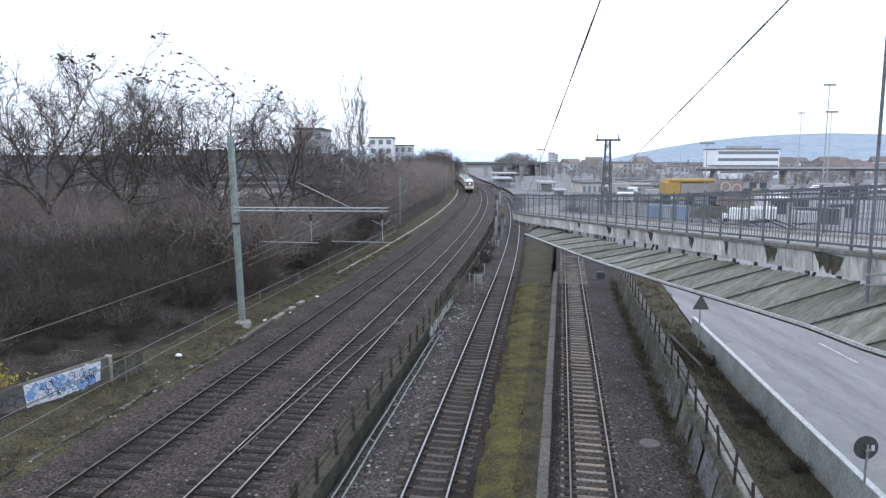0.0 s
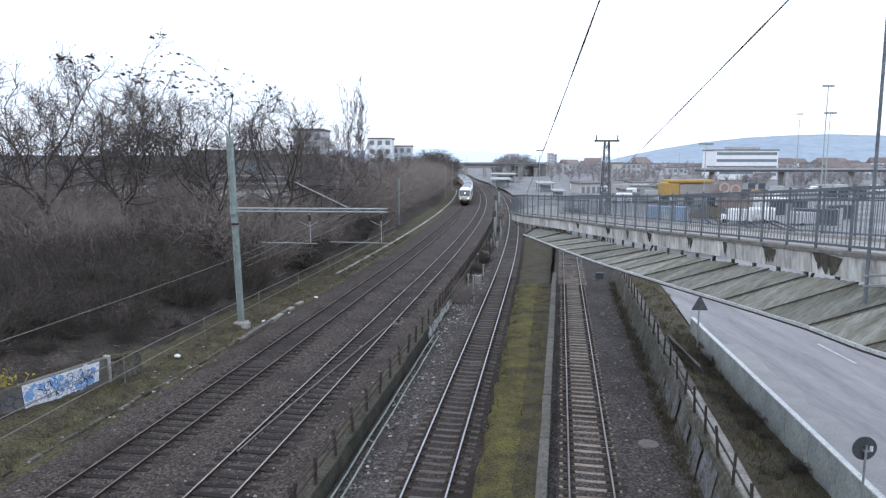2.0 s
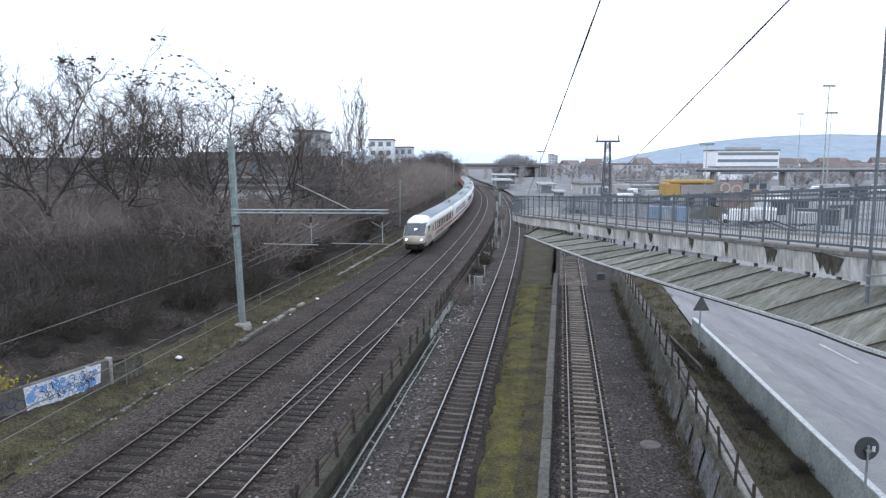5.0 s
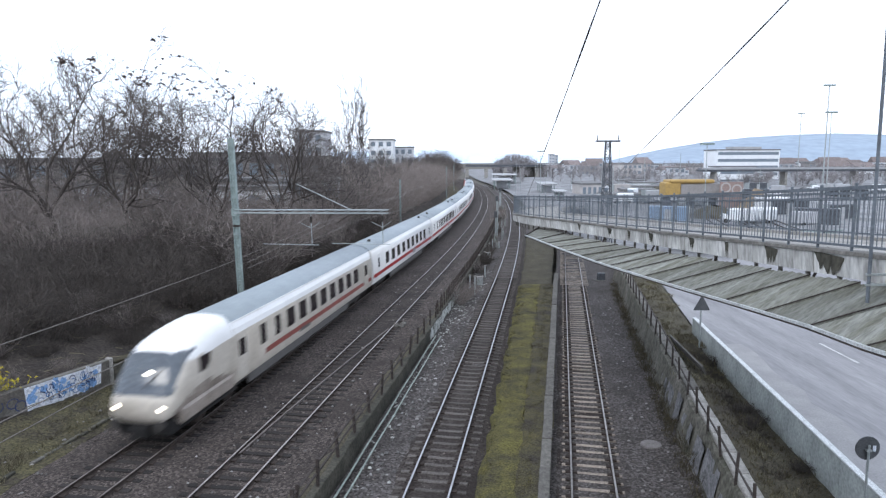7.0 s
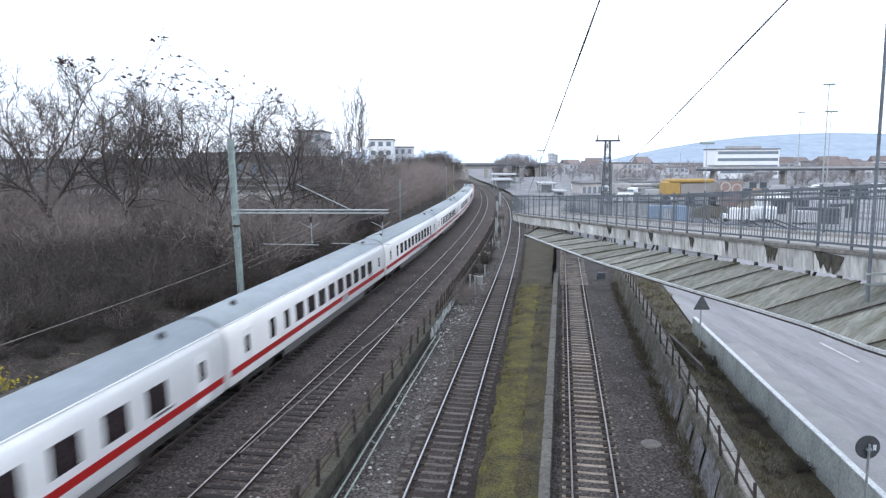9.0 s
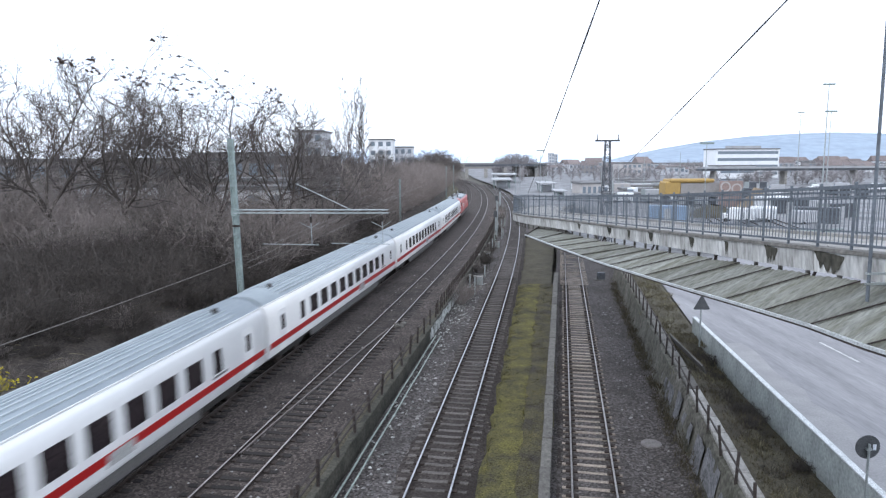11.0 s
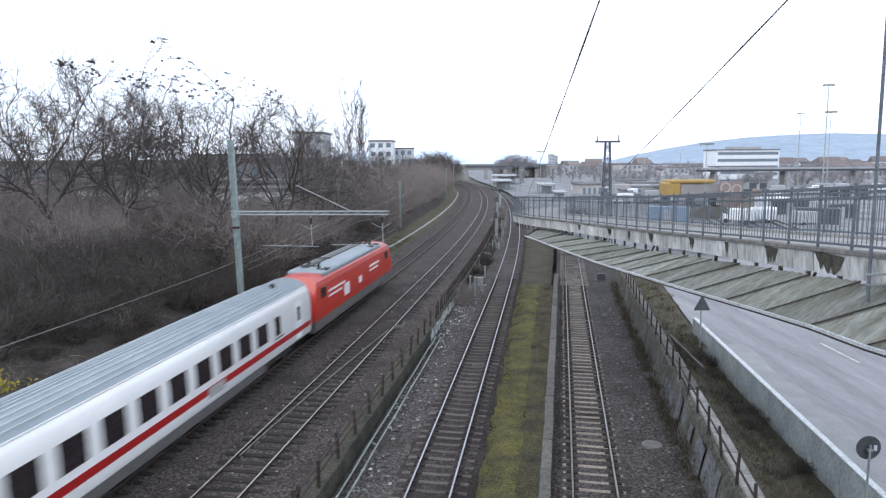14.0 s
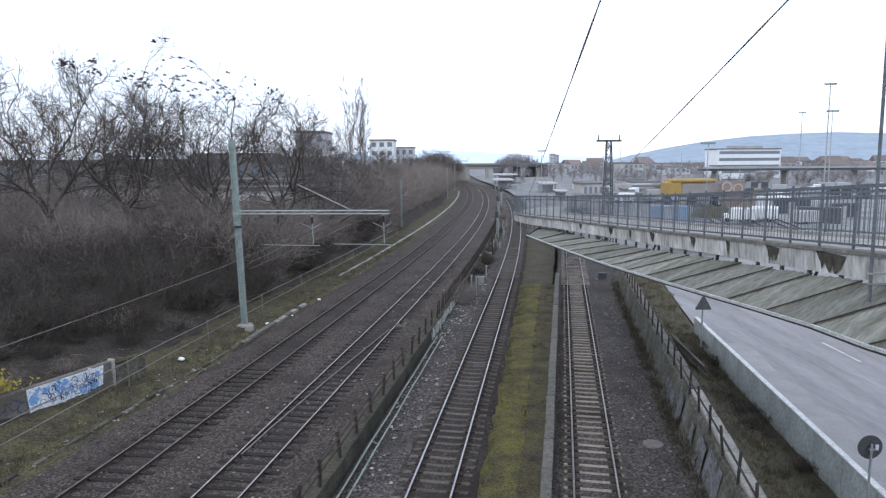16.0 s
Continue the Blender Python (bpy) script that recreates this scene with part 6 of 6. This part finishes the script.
def build_town():
    rng = random.Random(404)
    # flat-roofed white office block with bands of glass
    of = house(146, 330, 30, 16, 16.2, 5, 8, "white_panel", name="office_block", label="white flat-roofed office block with long window bands", strip=True)
    put("plant_room", boxed(-6, 8, -4, 4, 16.7, 18.0), "roof_grey", of)
    house(129, 300, 16, 12, 8.5, 2, 5, "white_panel", name="office_block", label="low white office wing with a window band", strip=True)
    # the long dark road viaduct across the valley
    v = thing("viaduct", "long low dark road bridge on thin piers", "bridge")
    put("girder", boxed(95, 420, 246, 252, 6.0, 6.8), "dark_steel", v)
    put("parapet", boxed(95, 420, 245.7, 245.9, 6.8, 7.5), "roof_grey", v)
    for x in range(100, 420, 26):
        put("pier", boxed(x, x + .8, 247, 251, -1.5, 6.0), "concrete", v)
    # far rail bridge with arches beyond the station
    b = thing("rail_bridge", "long dark bridge with arches beyond a station", "bridge")
    put("girder", boxed(14, 64, 420, 426, 6.2, 7.5), "dark_steel", b)
    for x in (14, 26, 38, 48, 58):
        put("pier", boxed(x, x + 2, 420, 426, -1.5, 5.2), "concrete", b)
    put("arch_wall", boxed(44, 66, 426.2, 428, -1.5, 7.4), "concrete_dark", b)
    # station roofs
    for x, y, w, d, h in ((24, 275, 8, 30, 3.8), (36, 235, 6, 22, 3.6), (33, 190, 3.5, 12, 3.0), (30, 330, 12, 30, 4.6)):
        s = thing("station_roof", "low pale grey flat platform roof on posts", "platform roof", "station roofs", pose(x, y, -1.3, 0, 0, -4))
        put("slab", boxed(-w / 2, w / 2, -d / 2, d / 2, h, h + .35, bevel=.05), "roof_grey", s)
        for dx in (-w / 2 + 1, w / 2 - 1):
            for dy in (-d / 2 + 1, 0, d / 2 - 1):
                put("post", boxed(dx - .15, dx + .15, dy - .15, dy + .15, 0, h), "mast", s)
        put("kiosk", boxed(-w / 4, w / 4, -d / 6, d / 6, 0, h * .8), "plaster", s)
    # town houses in rows
    for i in range(88):
        y = rng.uniform(380, 700)
        x = y * rng.uniform(.15, .78)
        if 110 < x < 170 and y < 360:
            continue
        w, h = rng.uniform(8, 18), rng.uniform(4.5, 9.5)
        house(x, y, w, 11, h, max(2, int(h / 3)), max(3, int(w / 3)), rng.choice(["plaster", "plaster", "plaster_warm", "white_panel"]), rng.choice(["flat", "tile", "tile"]),
              turn=rng.uniform(-.3, .3), label=rng.choice(["pale plastered town house with small windows", "town house with tiled roof among bare trees"]))
    for i in range(14):
        y = rng.uniform(150, 280)
        x = y * rng.uniform(.2, .34)
        house(x, y, rng.uniform(6, 13), 8, rng.uniform(2.8, 4.2), 1, 4, rng.choice(["plaster", "white_panel", "plaster_warm"]), "flat", turn=rng.uniform(-.2, .2),
              label="low shed beside the building ground", name="shed")
    for x, y, h in ((103, 640, 17), (108, 650, 16)):
        house(x, y, 5, 6, h, 6, 2, "plaster", name="tower_block", label="slim far tower block")
    # buildings behind the trees on the left
    house(-64, 122, 44, 18, 12.2, 3, 9, "dim_wall", name="factory_building", label="long grey flat-roofed building behind bare trees", turn=.1)
    house(-50, 100, 14, 12, 8.4, 2, 5, "plaster", name="shed", label="pale shed behind bare trees", turn=.2)
    house(-34, 108, 14, 10, 9.0, 3, 5, "dim_wall", name="house", label="grey house behind bare trees", turn=.1)
    house(-30, 130, 18, 12, 12.5, 3, 6, "dim_wall", name="house", label="brown-grey house behind bare trees", turn=-.1)
    house(-33, 172, 7, 12, 19.0, 6, 3, "plaster", name="tower_block", label="grey-blue tower block behind bare trees")
    house(-23.5, 262, 9, 14, 19.6, 6, 3, "white_panel", name="tower_block", label="pale block with grey top above the bushes")
    house(-16, 275, 8, 10, 17.0, 5, 3, "plaster", name="tower_block", label="pale flat block above the bushes")
    house(-46, 150, 16, 12, 13.5, 4, 5, "dim_wall", name="house", label="brownish block behind bare trees")
    house(-41, 86, 9, 6, 4.2, 1, 3, "white_panel", name="shed", label="low white shed behind bare trees", turn=.15, z=3.2)
    house(-27, 92, 12, 6, 3.6, 1, 4, "white_panel", name="shed", label="low white shed behind bare trees", turn=.1, z=3.2)
    house(-20, 100, 9, 6, 4.6, 2, 4, "plaster", name="shed", label="low pale shed behind bare trees", turn=.1, z=3.0)
    # far woods, paled by distance haze put into their colour
    wv, wf = [], []
    for i in range(760):
        k = rng.random()
        if k < .22:
            x, y = 52 + 15 * rng.uniform(-1, 1), rng.uniform(460, 500)
            top = 5 + 10 * math.sqrt(max(0, 1 - ((x - 52) / 15.5) ** 2))
        else:
            y = rng.uniform(230, 310) if k < .34 else rng.uniform(310, 700)
            x, top = y * rng.uniform(.22 if y < 310 else .1, .85), 8.0 if y > 310 else 6.0
        h = top * rng.uniform(.6, 1.05)
        pts = limb(wv, wf, Vector((x, y, -1.5)), Vector((rng.gauss(0, .1), 0, 1)), h, .2, 4, 2, rng, .1)
        for _ in range(34):
            p = pts[0][0].lerp(pts[2][0], rng.uniform(.25, 1))
            limb(wv, wf, p, outward(Vector((0, 0, 1)), rng.uniform(.2, 1.3), rng), rng.uniform(2.0, 4.6), .09, 3, 2, rng, .35, tip=.4)
    tagged(raw("far_woods", wv, wf, "wood_hazed"), "bare brown woods between far houses, greyed by painted haze", "woods", kind="stuff")


build_town()


def build_site():
    rng = random.Random(606)
    # lattice mast with a cross arm
    p = thing("lattice_mast", "dark lattice power mast with a cross arm and insulators", "power mast", at=pose(22, 90, -.8))
    bm = bmesh.new()
    for sx in (-1, 1):
        for sy in (-1, 1):
            tube(bm, (sx * .75, sy * .75, 0), (sx * .3, sy * .3, 13.9), .07, n=5)
    put("legs", bm, "dark_steel", p)
    bm = bmesh.new()
    for k in range(9):
        z0, z1 = k * 1.54, (k + 1) * 1.54
        a, b = .75 - .45 * z0 / 13.9, .75 - .45 * z1 / 13.9
        for q in (-1, 1):
            tube(bm, (-a * q, -a, z0), (b * q, -b, z1), .04, n=4)
            tube(bm, (-a * q, a, z0), (b * q, b, z1), .04, n=4)
            tube(bm, (a * q, -a, z0), (b * q, b, z1), .04, n=4)
    put("bracing", bm, "dark_steel", p)
    put("cross_arm", boxed(-1.65, 1.65, -.12, .12, 13.75, 14.0), "dark_steel", p)
    for x in (-1.4, 1.4):
        put("insulator", tubed((x, 0, 14), (x, 0, 14.7), .09, .05, 8), "dark_steel", p)
    # floodlight masts and poles
    for x, y, h, r, head in ((85, 150, 27.5, .17, 1), (83.6, 146, 21.4, .12, 1), (47, 120, 14.2, .12, 1), (132, 250, 28, .2, 1), (60, 170, 13, .1, 0), (38, 150, 10, .1, 0), (45, 190, 13, .1, 0),
                             (72, 110, 9, .09, 0), (64, 105, 8.5, .08, 0), (100, 150, 22, .14, 0), (33, 130, 9.5, .09, 0), (55, 210, 15, .11, 0), (29, 200, 14, .11, 1), (26, 170, 8, .07, 0), (31, 162, 8, .07, 0), (23, 212, 9, .08, 0), (36, 262, 11, .09, 0),
                             (28, 243, 9, .08, 0), (42, 300, 12, .1, 0), (34, 312, 11, .1, 0), (57, 190, 12, .1, 0), (66, 150, 9, .08, 0), (78, 165, 10, .08, 0)):
        m = thing("floodlight_mast" if head else "steel_pole", "tall slim steel mast on the building ground", "mast", "masts of the building ground", pose(x, y, -.8))
        put("shaft", tubed((0, 0, 0), (0, 0, h), r, r * .55, 8), "galv", m)
        if head:
            put("lamp_bar", boxed(-1.2, 1.2, -.3, .3, h - .25, h + .1), "mast", m)
    # yellow covered conveyor with a pale flank
    c = thing("yellow_hoarding", "yellow sheet-clad site structure with a pale flank", "site structure", at=pose(53.5, 140, 0, 0, 0, 3))
    put("end_cap", boxed(-7, -3.7, 0, 4, 2.8, 5.9, bevel=.3), "yellow", c)
    put("cladding", boxed(-6.2, 3.4, -.1, 4.1, 5.6, 6.4, bevel=.25), "yellow", c)
    put("flank", boxed(-3.68, 4.6, .2, 3.8, 2.6, 5.48), "plaster_warm", c)
    for x in (-6, -1, 4):
        put("leg", boxed(x - .2, x + .2, .5, 3.5, -1.5, 2.7), "dark_steel", c)
    w = thing("sprayed_hoarding", "red-brown hoarding with pale sprayed shapes", "hoarding", at=pose(59.5, 138, 0))
    put("panel", boxed(-2.4, 2.4, 0, .3, -1, 6, bevel=.05), "hoarding", w)
    for x, z in ((-1.2, 4.8), (1.1, 4.4)):
        bm = bmesh.new()
        bmesh.ops.create_circle(bm, cap_ends=False, segments=24, radius=1.1)
        g = bmesh.ops.extrude_edge_only(bm, edges=bm.edges[:])
        bmesh.ops.scale(bm, vec=(.7, .7, 1), verts=[e for e in g["geom"] if isinstance(e, bmesh.types.BMVert)])
        o = put("sprayed_ring", bm, "plaster_warm", w)
        o.matrix_basis = pose(x, -.01, z, 90, 0, 0)
    # heaps of sand and earth
    for x, y, r, h, mt in ((63, 134, 5, 5.2, "sand"), (49, 120, 7, 3.0, "soil"), (38, 110, 7, 2.4, "site"), (88, 118, 10, 2.0, "site"), (96, 175, 16, 3.5, "site"), (70, 200, 14, 4.5, "soil")):
        bm = bmesh.new()
        bmesh.ops.create_cone(bm, cap_ends=False, segments=26, radius1=r, radius2=r * .15, depth=h)
        bmesh.ops.subdivide_edges(bm, edges=bm.edges[:], cuts=2, use_grid_fill=True)
        for q in bm.verts:
            q.co += Vector((noise.noise(q.co * .5), noise.noise(q.co * .5 + Vector((9, 0, 0))), noise.noise(q.co * .4) * .8)) * h * .16
        o = put("earth_mound", bm, mt)
        o.matrix_basis = pose(x, y, h / 2 - .6)
        tagged(o, "heap of tipped earth on the building ground", "earth heap", "earth heaps")
    # containers, cabins and vans
    for i in range(34):
        y = rng.uniform(98, 210)
        x = y * rng.uniform(.26, .66)
        if rng.random() < .5:
            t = thing("site_container", "painted steel site container", "container", "site containers", pose(x, y, .6, 0, 0, rng.uniform(-30, 30)))
            mt = rng.choice(["white_panel", "plaster", "roof_grey", "dark_steel", "plaster_warm", "blue"])
            put("shell", boxed(-3, 3, -1.2, 1.2, .1, 2.7, bevel=.05), mt, t)
            for x2 in (-2.98, 2.98):
                put("corner_post", boxed(x2 - .06, x2 + .06, -1.24, 1.24, .05, 2.74), "galv", t)
            put("door", boxed(-.5, .5, -1.24, -1.15, .2, 2.3), "roof_grey", t)
        else:
            t = thing("van", "white parked delivery van", "van", "parked vans", pose(x, y, .6, 0, 0, rng.uniform(0, 360)))
            bm = boxed(-2.5, 1.2, -.95, .95, .45, 2.3, bevel=.15)
            box(bm, 1.0, 2.5, -.92, .92, .45, 1.35, bevel=.15)
            put("body", bm, rng.choice(["white_panel", "white_panel", "plaster", "dark_steel"]), t)
            put("windscreen", boxed(1.1, 1.6, -.8, .8, 1.3, 1.9, bevel=.1), "glass_hazed", t)
            for wx in (-1.6, 1.6):
                for wy in (-.9, .9):
                    put("wheel", tubed((wx, wy - .1, .34), (wx, wy + .1, .34), .34, n=14), "train_under", t)
    # mesh fence of the site, and steel reinforcement stacks
    f = thing("site_fence", "long grey steel site fence panels", "fence")
    for i in range(36):
        x = 30 + i * 2.6
        y = 66 + 6 * math.sin(i * .2)
        bm = bmesh.new()
        for k in range(7):
            tube(bm, (x + k * .36, y, .3), (x + k * .36, y, 2.3), .03, n=4)
        for z in (.4, 2.25):
            tube(bm, (x, y, z), (x + 2.4, y, z), .035, n=4)
        put("panel", bm, "galv", f)
    for i in range(9):
        x, y = 27 + i * 2.1, 82 + i * 1.2
        bm = bmesh.new()
        for k in range(9):
            tube(bm, (x + k * .25, y, .6), (x + 4 + k * .25, y - 9, .9 + .12 * k), .07, n=4)
        o = put("steel_stack", bm, "mast")
        tagged(o, "stack of long grey steel bars on bare ground", "steel bars", "steel stacks")


def build_sidings():
    """Rusty sidings that curve over the building ground."""
    for k in range(4):
        t = tagged(new("siding"), "rusty disused siding curving over bare ground", "railway track", "sidings")
        for g in (0, 1.5):
            pts = [Vector((30 + k * 4.6 + g + .18 * (y - 70) + .0011 * (y - 70) ** 2, y, .75)) for y in range(62, 180, 4)]
            verts, faces = [], []
            for p in pts:
                verts += [p + Vector((-.05, 0, 0)), p + Vector((-.05, 0, .16)), p + Vector((.05, 0, .16)), p + Vector((.05, 0, 0))]
            for i in range(len(pts) - 1):
                for j in range(3):
                    faces.append((i * 4 + j, i * 4 + j + 1, i * 4 + j + 5, i * 4 + j + 4))
            raw("rail", verts, faces, "rail_web", t)


build_sidings()
M["hoarding"] = mat("red_brown_hoarding", (.3, .22, .2), (.22, .17, .155), .7, .8)
build_site()


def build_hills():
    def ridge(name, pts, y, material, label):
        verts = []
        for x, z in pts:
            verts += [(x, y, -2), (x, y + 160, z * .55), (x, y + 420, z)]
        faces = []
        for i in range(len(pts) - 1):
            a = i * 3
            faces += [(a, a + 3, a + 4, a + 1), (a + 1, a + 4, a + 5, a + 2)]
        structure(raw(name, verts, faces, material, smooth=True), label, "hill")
    ridge("backdrop_hill", [(560, 2), (640, 22), (760, 46), (900, 68), (1050, 84), (1200, 92), (1350, 96), (1550, 90), (1800, 84), (2200, 60)], 1900, "hill", "long wooded hill, turned blue-grey by painted distance haze")
    ridge("backdrop_ridge", [(-900, 30), (-600, 42), (-300, 46), (-120, 50), (0, 48), (120, 44), (260, 32), (420, 24), (700, 18)], 2300, "hill_pale", "far ridge at the end of the valley, paled by painted haze")


# distance haze is painted into both colours as blue and pallor
M["hill"] = mat("hazed_hill", (.31, .375, .45), (.26, .32, .39), .004, .95, fine=.03, fine_mix=.1)
M["hill_pale"] = mat("hazed_ridge", (.66, .78, .92), (.6, .73, .88), .004, .95, fine=.02, fine_mix=.06)
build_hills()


motions()
